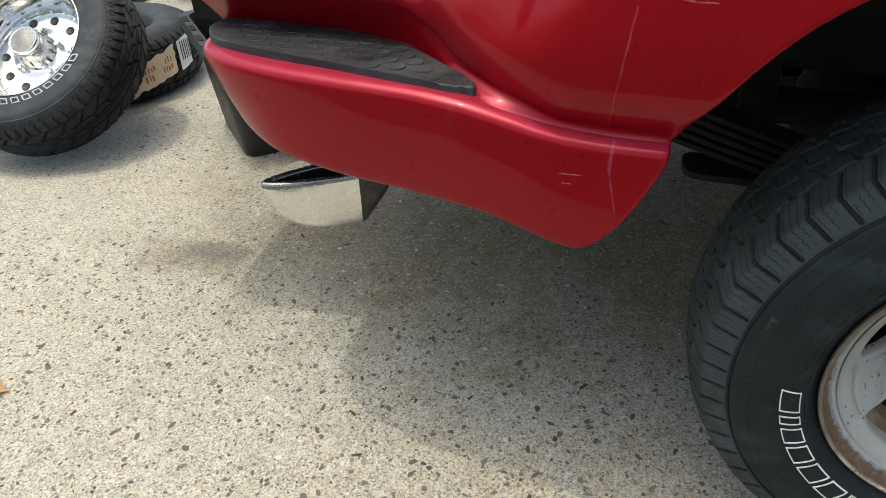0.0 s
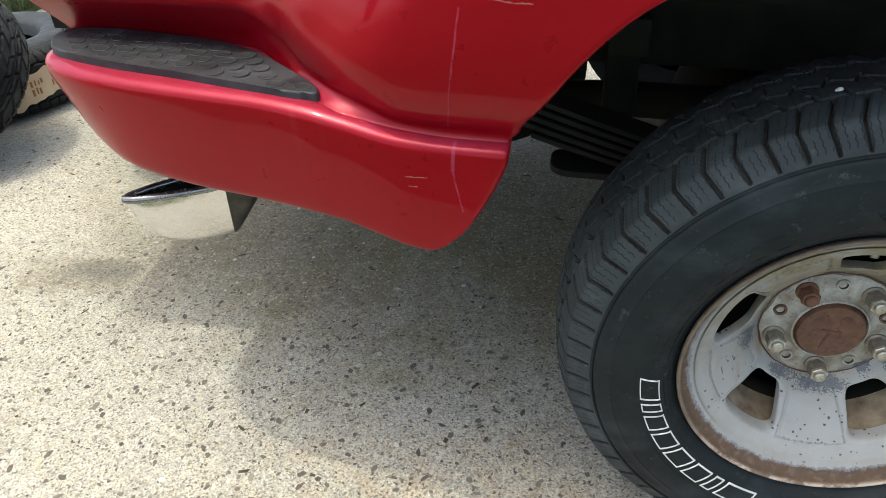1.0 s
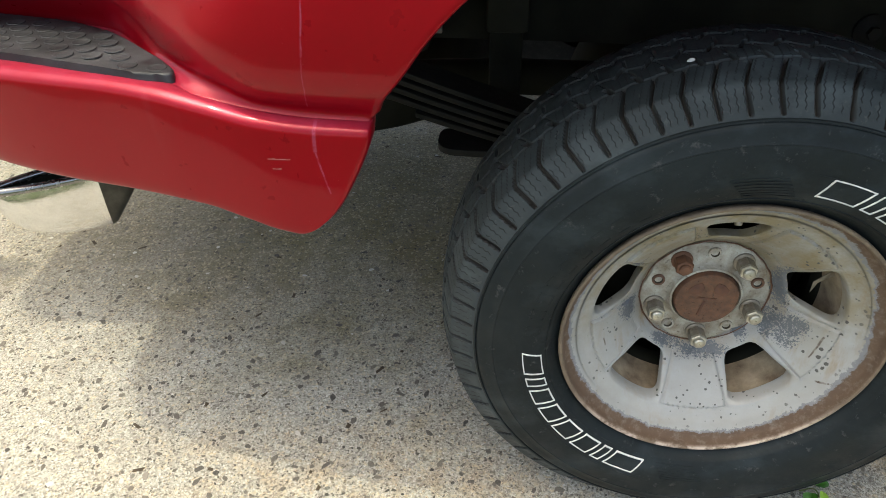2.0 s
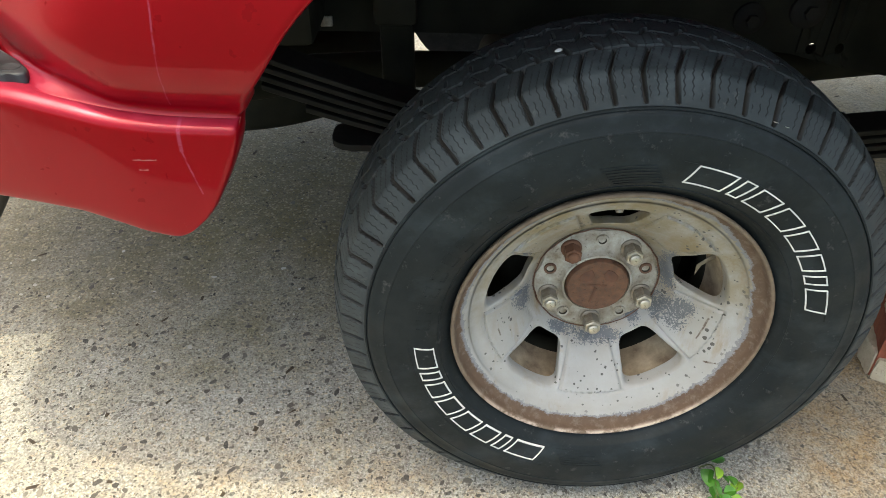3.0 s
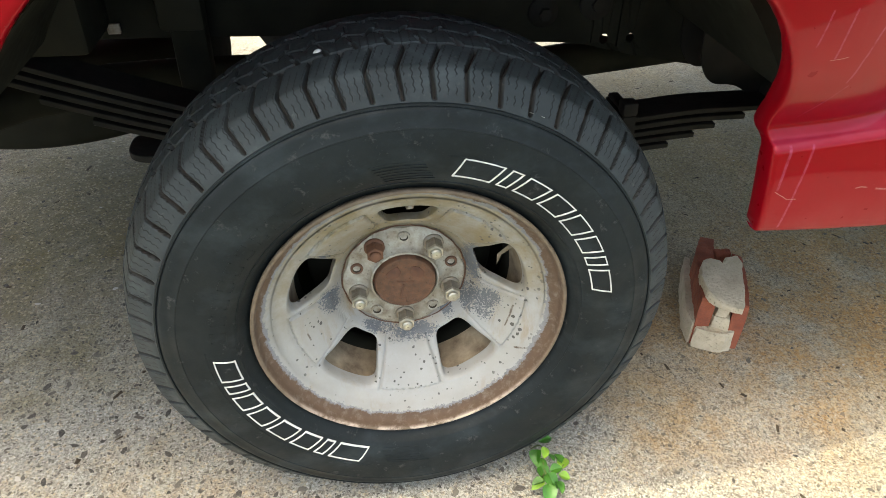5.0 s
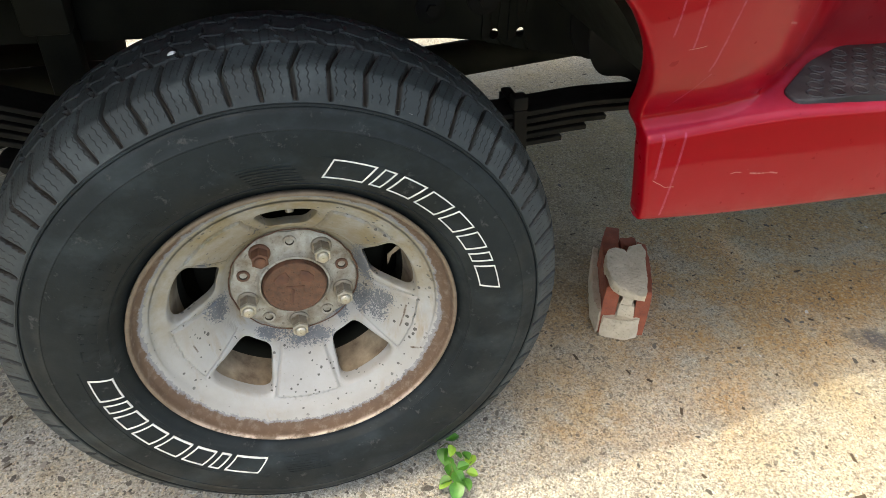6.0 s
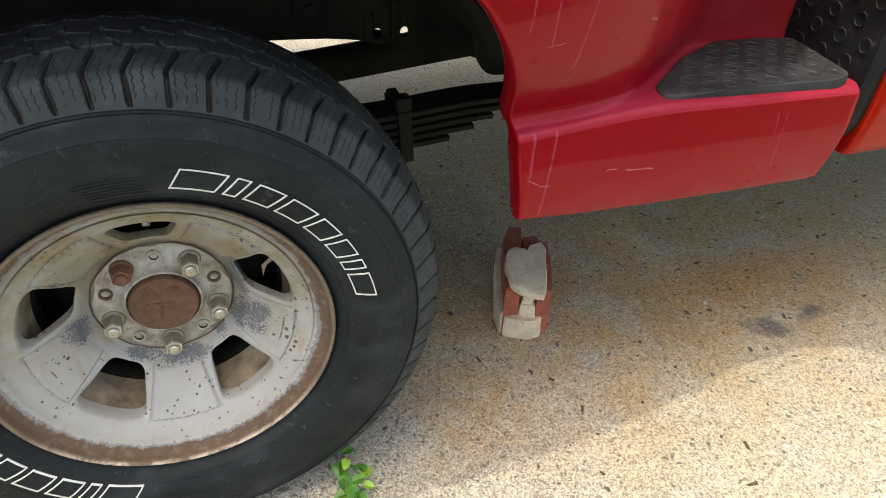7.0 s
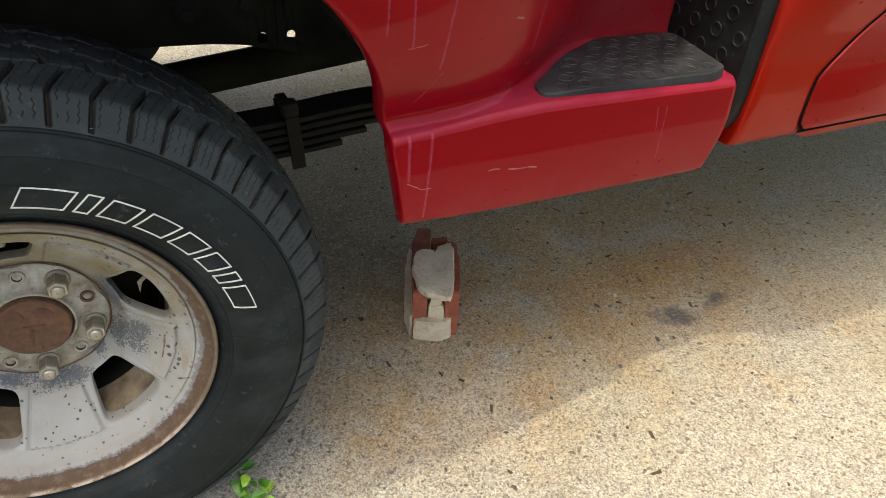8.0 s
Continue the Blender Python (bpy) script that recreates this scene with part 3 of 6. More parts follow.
def tube(bm, path, radius, sides=16, cap=True):
    """A round bar along a line; radius: a number or one for each point."""
    pts = [Vector(p) for p in path]
    rows = []
    for i, p in enumerate(pts):
        d = (pts[min(i + 1, len(pts) - 1)] - pts[max(i - 1, 0)]).normalized()
        side = d.cross(Vector((0, 0, 1)) if abs(d.z) < 0.9 else Vector((1, 0, 0))).normalized()
        up = side.cross(d)
        r = radius[i] if isinstance(radius, (list, tuple)) else radius
        rows.append([bm.verts.new(p + (side * math.cos(a) + up * math.sin(a)) * r) for a in (2 * math.pi * k / sides for k in range(sides))])
    for a, b in zip(rows, rows[1:]):
        for k in range(sides):
            bm.faces.new((a[k], a[(k + 1) % sides], b[(k + 1) % sides], b[k]))
    if cap:
        bm.faces.new(rows[0])
        bm.faces.new(rows[-1])


def turned(bm, profile, steps=96, closed=False):
    """A profile of (y, r) turned round the y axis."""
    rings = [[bm.verts.new((r * math.cos(a), y, r * math.sin(a))) for a in (2 * math.pi * k / steps for k in range(steps))] for y, r in profile]
    pairs = list(zip(rings, rings[1:])) + ([(rings[-1], rings[0])] if closed else [])
    for a, b in pairs:
        for k in range(steps):
            bm.faces.new((a[k], a[(k + 1) % steps], b[(k + 1) % steps], b[k]))
    return rings


def plate(bm, outline, depth, m, bevel=0.0):
    """A flat outline in the local xy plane with thickness along local -z, bevelled at its top edge."""
    vs = [bm.verts.new((x, y, 0)) for x, y in outline]
    f = bm.faces.new(vs)
    if f.normal.z < 0:
        f.normal_flip()
    f.normal_update()
    if f.normal.z < 0:
        f.normal_flip()
    res = bmesh.ops.extrude_face_region(bm, geom=[f])
    low = [g for g in res["geom"] if isinstance(g, bmesh.types.BMVert)]
    for v in low:
        v.co.z = -depth
    allv = set(vs) | set(low)
    if bevel:
        top = [e for e in {e for v in vs for e in v.link_edges} if all(v in vs for v in e.verts)]
        new_faces = bmesh.ops.bevel(bm, geom=top, offset=bevel, segments=3, affect="EDGES", profile=0.5)["faces"]
        allv = {v for v in allv if v.is_valid} | {v for g in new_faces for v in g.verts}
    for v in allv:
        v.co = m @ v.co


def loop_round(outline, radius, steps=5):
    """A closed outline with its corners rounded."""
    n, out = len(outline), []
    for i in range(n):
        p, a, b = Vector(outline[i]), Vector(outline[i - 1]), Vector(outline[(i + 1) % n])
        r = min(radius, (a - p).length * 0.45, (b - p).length * 0.45)
        s, e = p + (a - p).normalized() * r, p + (b - p).normalized() * r
        out += [tuple(s * (1 - t) ** 2 + p * 2 * t * (1 - t) + e * t**2) for t in (k / steps for k in range(steps + 1))]
    return out


# ---- ground ----
bm = bmesh.new()
xs = [-400, -60, -12] + [-6 + 0.25 * k for k in range(49)] + [12, 60, 400]
ys = [-400, -60, -12] + [-6 + 0.25 * k for k in range(49)] + [12, 60, 400]
grid(bm, [[(x, y, 0.0) for x in xs] for y in ys])
tagged(new("ground", finish("ground", bm, CONCRETE)), "pale exposed-aggregate concrete driveway with rust and oil stains and painted shade", "driveway", kind="structure")

# ---- truck ----
HUB_Z = 0.346
truck = thing("pickup_truck", "red flareside pickup truck parked on pale concrete", "truck")

MUD = [(-0.4265, -0.094, 0.672, 0.0028), (-0.4265, -0.084, 0.678, 0.0034), (-0.4285, -0.082, 0.668, 0.0030)]


def rear_sections():
    px = curve((0, -0.437), (0.2, -0.55), (0.38, -0.65), (0.52, -0.75), (0.65, -0.85), (0.78, -0.95), (0.88, -1.04), (0.94, -1.088), (1, -1.103))
    py = curve((0, -0.118), (0.2, -0.116), (0.38, -0.105), (0.52, -0.087), (0.65, -0.070), (0.78, -0.048), (0.88, -0.012), (0.94, 0.04), (1, 0.12))
    zb = curve((0, 0.497), (0.1, 0.494), (0.2, 0.499), (0.3, 0.512), (0.38, 0.524), (0.52, 0.532), (0.65, 0.536), (0.78, 0.545), (0.88, 0.562), (0.94, 0.585), (1, 0.60))
    zl = curve((-1.1, 0.684), (-0.75, 0.680), (-0.68, 0.675), (-0.62, 0.664), (-0.56, 0.652), (-0.50, 0.646), (-0.437, 0.644))
    inset = curve((0, 0.012), (0.5, 0.016), (0.78, 0.020), (0.88, 0.035), (1, 0.05))
    yi = curve((-1.1, 0.128), (-0.92, 0.110), (-0.80, 0.078), (-0.745, 0.028), (-0.69, -0.036), (-0.63, -0.085), (-0.56, -0.093), (-0.437, -0.099))
    yu = curve((-1.1, 0.060), (-0.80, 0.036), (-0.74, 0.008), (-0.69, -0.032), (-0.62, -0.080), (-0.56, -0.097), (-0.437, -0.104))
    zu = curve((-1.1, 0.748), (-0.80, 0.745), (-0.74, 0.726), (-0.68, 0.694), (-0.62, 0.682), (-0.56, 0.666), (-0.437, 0.660))
    y8 = curve((-1.1, 0.070), (-0.80, 0.034), (-0.70, -0.060), (-0.6, -0.122), (-0.437, -0.146))
    y9 = curve((-1.1, 0.075), (-0.80, 0.036), (-0.70, -0.075), (-0.6, -0.145), (-0.437, -0.162), (0, -0.18))
    crest = curve((-1.1, 0.080), (-0.85, 0.045), (-0.70, -0.04), (-0.6, -0.090), (-0.437, -0.12), (-0.2, -0.165), (0, -0.18))
    rows = []
    n = 90
    for k in range(n + 1):
        u = k / n
        x, y = px(u), py(u)
        dx, dy = px(min(u + 0.01, 1)) - px(max(u - 0.01, 0)), py(min(u + 0.01, 1)) - py(max(u - 0.01, 0))
        inward = Vector((-dy, dx, 0)).normalized()
        if inward.y < 0 and u < 0.85:
            inward = -inward
        if u >= 0.85 and inward.x < 0:
            inward = -inward
        z0, z1, ins = zb(u), zl(x), inset(u)
        low = max(0.0, 1 - u / 0.3) ** 2
        high = max(0.0, 1 - u / 0.8)

        def at(off, z, shift=0.0):
            p = Vector((x, y, 0)) + inward * off
            return Vector((p.x + shift, p.y, z))

        mid = z0 * 0.4 + z1 * 0.6
        s8, s9 = high * 0.128, high * 0.437
        row = [
            at(ins + 0.022, z0 + 0.006, -0.090 * low), at(ins + 0.004, z0 - 0.001, -0.092 * low), at(ins * 0.8, z0 + 0.006, -0.076 * low),
            at(ins * 0.55, z0 * 0.75 + z1 * 0.25, -0.045 * low), at(ins * 0.2, mid, -0.018 * low),
            at(0.0, z1 - 0.022, -0.002 * low), at(-0.001, z1 - 0.006), at(0.009, z1 + 0.001), at(0.018, z1 + 0.003),
            Vector((x, yi(x) - 0.004, z1 + 0.001)), Vector((x, yi(x), z1 + 0.005)),
            Vector((x + high * 0.010, yu(x) + 0.004, zu(x) - 0.004)), Vector((x + high * 0.012, yu(x) - 0.008, zu(x) + 0.010)),
            Vector((x + high * 0.036, yu(x) * 0.30 + y8(x) * 0.70, zu(x) + 0.042)), Vector((x + high * 0.073, yu(x) * 0.1 + y8(x) * 0.9, max(0.757, zu(x) + 0.065))),
            Vector((x + s8, y8(x), max(0.81, zu(x) + 0.085))), Vector((x + high * 0.232, y8(x) * 0.6 + y9(x) * 0.4, 0.865)), Vector((x + s9, crest(x + s9), 0.90)), Vector((x + s9, crest(x + s9) - 0.005, 0.98)),
            Vector((x + s9, crest(x + s9) + 0.04, 1.06)), Vector((x + s9, 0.06, 1.10)), Vector((x + s9, 0.07, 1.28)),
        ]
        rows.append(rounded(row, 2))
    # the rolled inner edge of the wheel opening
    first = rows[0]
    edge = [[p + Vector((dx, dy * min(1.0, max(0.45, (0.80 - p.z) / 0.13)), 0)) for p in first] for dx, dy in ((0.003, 0.044), (0.004, 0.038), (0.004, 0.006), (0.002, 0.0015))]
    return edge + rows


def front_sections():
    px = curve((0, 0.447), (0.3, 0.60), (0.6, 0.78), (1, 0.990))
    py = curve((0, -0.105), (0.3, -0.099), (0.6, -0.096), (1, -0.092))
    zb = curve((0, 0.445), (0.3, 0.434), (0.6, 0.429), (1, 0.425))
    zl = curve((0.44, 0.577), (0.52, 0.581), (0.60, 0.586), (0.66, 0.588), (0.78, 0.585), (0.985, 0.579))
    yi = curve((0.44, -0.080), (0.525, -0.078), (0.595, -0.068), (0.662, -0.032), (0.75, 0.038), (0.833, 0.086), (0.916, 0.088), (0.985, 0.080))
    y8 = curve((0.44, -0.146), (0.52, -0.134), (0.604, -0.110), (0.68, -0.072), (0.76, 0.0), (0.84, 0.060), (0.985, 0.075))
    y9 = curve((0, -0.18), (0.44, -0.195), (0.604, -0.180), (0.70, -0.120), (0.80, -0.02), (0.985, 0.06))
    crest = curve((0, -0.180), (0.30, -0.178), (0.47, -0.170), (0.59, -0.153), (0.70, -0.137), (0.78, -0.10), (0.88, 0.0), (0.985, 0.06))
    rows = []
    n = 80
    for k in range(n + 1):
        u = k / n
        x, y, z0 = px(u), py(u), zb(u)
        z1 = zl(x)
        low, high = max(0.0, 1 - u / 0.25) ** 2, max(0.0, 1 - u / 0.7)
        end = max(0.0, (u - 0.8) / 0.2) ** 2
        mid = z0 * 0.5 + z1 * 0.5
        s9 = high * 0.447
        row = [
            Vector((x + 0.018 * low - 0.016 * end, y + 0.026, z0 + 0.005)), Vector((x + 0.018 * low - 0.016 * end, y + 0.012, z0)), Vector((x + 0.018 * low - 0.014 * end, y + 0.006, z0 + 0.008)),
            Vector((x + 0.008 * low + 0.006 * end, y + 0.001, mid)), Vector((x + 0.002 * end, y, z1 - 0.018)), Vector((x, y, z1 - 0.006)), Vector((x, y + 0.008, z1 + 0.001)), Vector((x, y + 0.014, z1 + 0.003)),
            Vector((x - 0.003 * low, yi(x) - 0.006, z1 + 0.008)), Vector((x - 0.006 * low, yi(x), z1 + 0.020)),
            Vector((x - 0.018 * low, yi(x) * 0.42 + y8(x) * 0.58, 0.650)), Vector((x - 0.045 * high, y8(x), 0.708)),
            Vector((x - 0.095 * high, y8(x) * 0.65 + y9(x) * 0.35, 0.775)), Vector((x - 0.20 * high, y8(x) * 0.3 + y9(x) * 0.7, 0.84)), Vector((x - s9, y9(x), 0.90)), Vector((x - s9, crest(x - s9) - 0.005, 1.02)),
            Vector((x - s9, crest(x - s9) + 0.03, 1.10)), Vector((x - s9, 0.06, 1.16)), Vector((x - s9, 0.07, 1.28)),
        ]
        rows.append(rounded(row, 2))
    first, last = rows[0], rows[-1]
    edge = [[p + Vector((dx, dy * min(1.0, max(0.45, (0.80 - p.z) / 0.15)) * (0.3 if p.z < 0.455 else 1.0), 0)) for p in first] for dx, dy in ((-0.004, 0.030), (-0.005, 0.026), (-0.004, 0.006), (-0.002, 0.0015))]
    tail = [[p + Vector((dx, min(dy, max(0.0, 0.10 - p.y)), 0)) for p in last] for dx, dy in ((0.004, 0.0015), (0.007, 0.006), (0.006, 0.10))]
    return edge + rows + tail


bm = bmesh.new()
grid(bm, rear_sections())
grid(bm, front_sections())
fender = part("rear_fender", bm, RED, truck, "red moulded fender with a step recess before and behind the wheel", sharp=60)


bm = bmesh.new()
rng = random.Random(9)
for x, y, z, s in MUD:
    for k in range(5):
        res = bmesh.ops.create_icosphere(bm, subdivisions=2, radius=s * rng.uniform(0.5, 1.0))
        at = Vector((x, y, z)) + Vector((rng.uniform(-1, 1), rng.uniform(-0.4, 0.4), rng.uniform(-1.4, 1.4))) * s
        for v in res["verts"]:
            v.co = at + v.co * (1 + 0.6 * noise.noise(v.co * 300 + at * 90)) * Vector((1, 0.7, 1)).length / 1.6
part("dried_mud", bm, DRY_MUD, fender, "crumbs of dried mud on the wheel opening's edge")


def step_pad(outline, z_of, bump=0.0112, pitch=0.036, rise=1.0):
    """A rubber tread mat with a rounded rim and staggered raised discs."""
    bm = bmesh.new()
    outline = loop_round(outline, 0.022)
    plate(bm, outline, 0.024, Matrix(), 0.0032)
    n = len(outline)

    def inside(x, y, gap):
        hit, best = False, 9.0
        for i in range(n):
            (x1, y1), (x2, y2) = outline[i], outline[(i + 1) % n]
            if (y1 > y) != (y2 > y) and x < (x2 - x1) * (y - y1) / (y2 - y1) + x1:
                hit = not hit
            d = Vector((x2 - x1, y2 - y1))
            t = min(max(((x - x1) * d.x + (y - y1) * d.y) / max(d.length_squared, 1e-9), 0), 1)
            best = min(best, math.hypot(x - x1 - t * d.x, y - y1 - t * d.y))
        return hit and best > gap

    x0, y0 = min(p[0] for p in outline), min(p[1] for p in outline)
    for j in range(12):
        for i in range(24):
            x, y = x0 + (i + 0.5 * (j % 2)) * pitch, y0 + 0.018 + j * pitch * 0.62
            if inside(x, y, bump + 0.002):
                prof = ((bump, 0.0), (bump * 0.96, 0.0012 * rise), (bump * 0.86, 0.0014 * rise), (bump * 0.76, 0.0004 * rise), (bump * 0.3, 0.0002))
                rings = [[bm.verts.new((x + r * math.cos(a), y + r * math.sin(a), h)) for a in (2 * math.pi * k / 14 for k in range(14))] for r, h in prof]
                for a, b in zip(rings, rings[1:]):
                    for k in range(14):
                        bm.faces.new((a[k], a[(k + 1) % 14], b[(k + 1) % 14], b[k]))
                bm.faces.new(rings[-1])
    for v in bm.verts:
        v.co.z += z_of(v.co.x, v.co.y)
    return bm


rear_pad = [(-1.062, 0.020), (-1.000, -0.006), (-0.945, -0.022), (-0.85, -0.043), (-0.76, -0.067), (-0.69, -0.079), (-0.658, -0.074), (-0.662, -0.058), (-0.698, -0.026), (-0.768, 0.032), (-0.809, 0.061), (-0.876, 0.084), (-0.990, 0.105), (-1.080, 0.113), (-1.093, 0.070)]
part("step_pad", step_pad(rear_pad, pitch=0.034, bump=0.0115, rise=0.5, z_of=lambda x, y: 0.6935 + (x + 0.85) * -0.018 - max(0, x + 0.75) * 0.05), PAD, fender, "black rubber step pad with raised round studs")
front_pad = [(0.664, -0.080), (0.78, -0.084), (0.955, -0.085), (0.980, -0.075), (0.988, 0.056), (0.95, 0.066), (0.845, 0.072), (0.755, 0.022), (0.664, -0.050)]
part("step_pad", step_pad(front_pad, lambda x, y: 0.604 - 0.045 * (0.07 - y)), PAD, fender, "black rubber step pad with raised round studs, scuffed", sharp=24)

# cab: lower rear corner, rocker and door
bm = bmesh.new()
rows = []
side_y = curve((0.43, -0.060), (0.455, -0.082), (0.50, -0.090), (0.56, -0.096), (0.62, -0.098), (0.72, -0.120), (0.95, -0.165), (1.2, -0.11), (1.4, -0.02), (1.9, 0.12))
zs = [0.445, 0.455, 0.465, 0.48, 0.50, 0.53, 0.56, 0.59, 0.62, 0.65, 0.70, 0.76, 0.85, 0.95, 1.05, 1.2, 1.4, 1.6, 1.85]
plan = rounded([(1.032, 0.9, 0), (1.032, 0.25, 0), (1.032, 0.02, 0), (1.034, 0.0, 0), (1.062, 0.0, 0), (1.09, 0.0, 0), (1.3, 0, 0), (2.6, 0, 0)], 3)
for z in zs:
    tuck = 0.07 * min(1, max(0, (z - 0.66) / 0.16))
    rows.append([(p.x, side_y(z) + p.y + tuck * max(0, 1 - (p.x - 1.032) / 0.13) ** 2, z + (0.010 if p.x < 1.2 else 0.0) * max(0, (0.50 - z) / 0.05)) for p in plan])
rows.insert(0, [(x, y + 0.05, z + 0.004) for x, y, z in rows[0]])
grid(bm, rows)
cab = part("cab", bm, CAB_RED_LIT, truck, "red cab corner behind the door")


# door skin in strips between the front of the door and its shut line
left = curve((0.4755, 1.168), (0.50, 1.164), (0.545, 1.158), (0.565, 1.158), (0.585, 1.170), (0.62, 1.200), (0.67, 1.242), (0.80, 1.33), (1.1, 1.48))
levels = [0.470 + 0.012 * k for k in range(20)] + [0.72 + 0.04 * k for k in range(10)]
bm = bmesh.new()
rows = []
for z in levels:
    x0 = left(z) + 0.012 * max(0, (0.484 - z) / 0.014)
    rows.append([(x0 + 0.001, side_y(z) + 0.02, z), (x0, side_y(z) - 0.0005, z), (x0 + 0.003, side_y(z) - 0.004, z), (x0 + 0.2, side_y(z) - 0.004, z), (2.55, side_y(z) - 0.004, z)])
rows.insert(0, [(x, y + (0.02 if 0 < i else 0), z - 0.001) for i, (x, y, z) in enumerate(rows[0])])
grid(bm, rows)
part("door", bm, DOOR_RED, cab, "red front door closed", sharp=50)
bm = bmesh.new()
rows = []
for z in [0.462] + levels:
    x0 = left(max(z, 0.4755)) + 0.012 * max(0, (0.484 - z) / 0.014)
    rows.append([(x0 - 0.006, side_y(z) - 0.0012, z), (x0 + 0.004, side_y(z) - 0.0012, z)])
grid(bm, rows)
grid(bm, [[(1.17 + 0.1 * k, side_y(z) - 0.0012, z) for k in range(14)] for z in (0.4625, 0.4705)])
part("door_gap", bm, SHUT, cab, "dark shut line")


def stone_guard():
    """A black studded panel on the rear face of the cab."""
    bm = bmesh.new()
    outer = curve((0.48, -0.066), (0.50, -0.082), (0.55, -0.0885), (0.62, -0.0905), (0.72, -0.091), (0.80, -0.089))
    zl = [0.488 + 0.02 * k for k in range(22)]
    rows = []
    for z in zl:
        o = outer(min(z, 0.8))
        rows.append([(1.036, o + 0.006, z), (1.006, o, z), (0.998, o + 0.004, z), (0.998, o + 0.03, z), (0.998, 0.20, z)])
    grid(bm, rows)
    for j in range(14):
        for i in range(6):
            y, z = -0.066 + 0.048 * i + 0.024 * (j % 2), 0.508 + 0.031 * j
            if y - 0.016 < outer(z):
                continue
            rings = [[bm.verts.new((0.998 - h, y + r * math.cos(a), z + r * math.sin(a))) for a in (2 * math.pi * k / 14 for k in range(14))] for r, h in ((0.0118, 0), (0.0112, 0.0020), (0.0098, 0.0024), (0.0086, 0.0012), (0.004, 0.0008))]
            for a, b in zip(rings, rings[1:]):
                for k in range(14):
                    bm.faces.new((a[k], a[(k + 1) % 14], b[(k + 1) % 14], b[k]))
            bm.faces.new(rings[-1])
    return bm


part("stone_guard", stone_guard(), GUARD, cab, "black studded rubber stone guard")

# bed box, far side and floor, seen from below and shading the ground
bm = bmesh.new()
box(bm, (-1.15, 0.07, 0.78), (1.0, 1.55, 0.82), 0.01)
box(bm, (-1.16, 0.07, 0.82), (-1.12, 0.225, 1.28), 0.01)
box(bm, (-1.16, 1.395, 0.82), (-1.12, 1.55, 1.28), 0.01)
box(bm, (-1.15, 1.50, 0.68), (0.99, 1.74, 1.28), 0.03)
box(bm, (-1.12, 0.075, 0.825), (0.99, 0.115, 1.275), 0.01)
box(bm, (0.95, 0.12, 0.825), (0.99, 1.495, 1.275), 0.01)
box(bm, (-1.10, 1.68, 0.42), (-0.42, 1.74, 0.57), 0.02)
part("bed", bm, RED, truck, "red cargo bed")
bm = bmesh.new()
plate(bm, loop_round([(-1.1505, 0.236), (-1.44, 0.240), (-1.50, 0.30), (-1.50, 1.32), (-1.44, 1.38), (-1.1505, 1.384)], 0.05), 0.045, pose(0, 0, 0.835), 0.012)
part("tailgate", bm, RED, truck, "red tailgate let down")
# unseen panel below the tailgate, added to keep rear light off the underbody
bm = bmesh.new()
plate(bm, loop_round([(0.30, 0.47), (0.32, 0.43), (1.30, 0.43), (1.32, 0.47), (1.32, 0.66), (0.30, 0.66)], 0.02), 0.03, pose(-1.14, 0, 0, 90, 0, 90), 0.006)
part("rear_light_block", bm, UNDER, truck, "unseen dark panel added to block light from behind")
bm = bmesh.new()
box(bm, (1.03, 0.05, 0.50), (3.6, 1.70, 0.80), 0.03)
part("cab_floor", bm, UNDER, truck, "dark cab underside")
bm = bmesh.new()
box(bm, (2.32, -0.10, 0.80), (3.6, 1.72, 1.15), 0.10, 3)
part("bonnet", bm, CAB_RED_LIT, truck, "red bonnet")
bm = bmesh.new()
box(bm, (1.03, 0.08, 0.81), (2.3, 1.60, 1.85), 0.12, 4)
part("cab_shell", bm, CAB_RED_LIT, cab, "red cab shell and far side")
# inner wheel housing
bm = bmesh.new()
ang = [radians(a) for a in range(28, 153, 4)]
grid(bm, [[(0.515 * math.cos(a), y - 0.055 * max(0, math.sin(a) - 0.6) / 0.4 * (y < 0), 0.40 + 0.50 * math.sin(a)) for a in ang] for y in (-0.075, 0.0, 0.10, 0.20, 0.275)])
grid(bm, [[(0.515 * math.cos(a), 0.275, 0.40 + 0.50 * math.sin(a)) for a in ang], [(0.515 * math.cos(a), 0.275, 0.70) for a in ang]])
part("wheel_housing", bm, UNDER, truck, "black inner wheel housing")

# ---- tyre ----
TYRE_Y = -0.0065
tyre_w = curve((0.200, 0.084), (0.2075, 0.089), (0.215, 0.0965), (0.224, 0.1065), (0.236, 0.1145), (0.255, 0.1185), (0.28, 0.1180), (0.30, 0.1150), (0.316, 0.1105), (0.326, 0.1072), (0.332, 0.1050), (0.345, 0.1005), (0.356, 0.0940))


def wall_point(r, a, lift=0.0):
    """A place on the outer sidewall at radius r and angle a (0 towards the front, rising)."""
    return squash(Vector((r * math.cos(a), TYRE_Y - tyre_w(r) - lift, r * math.sin(a))))


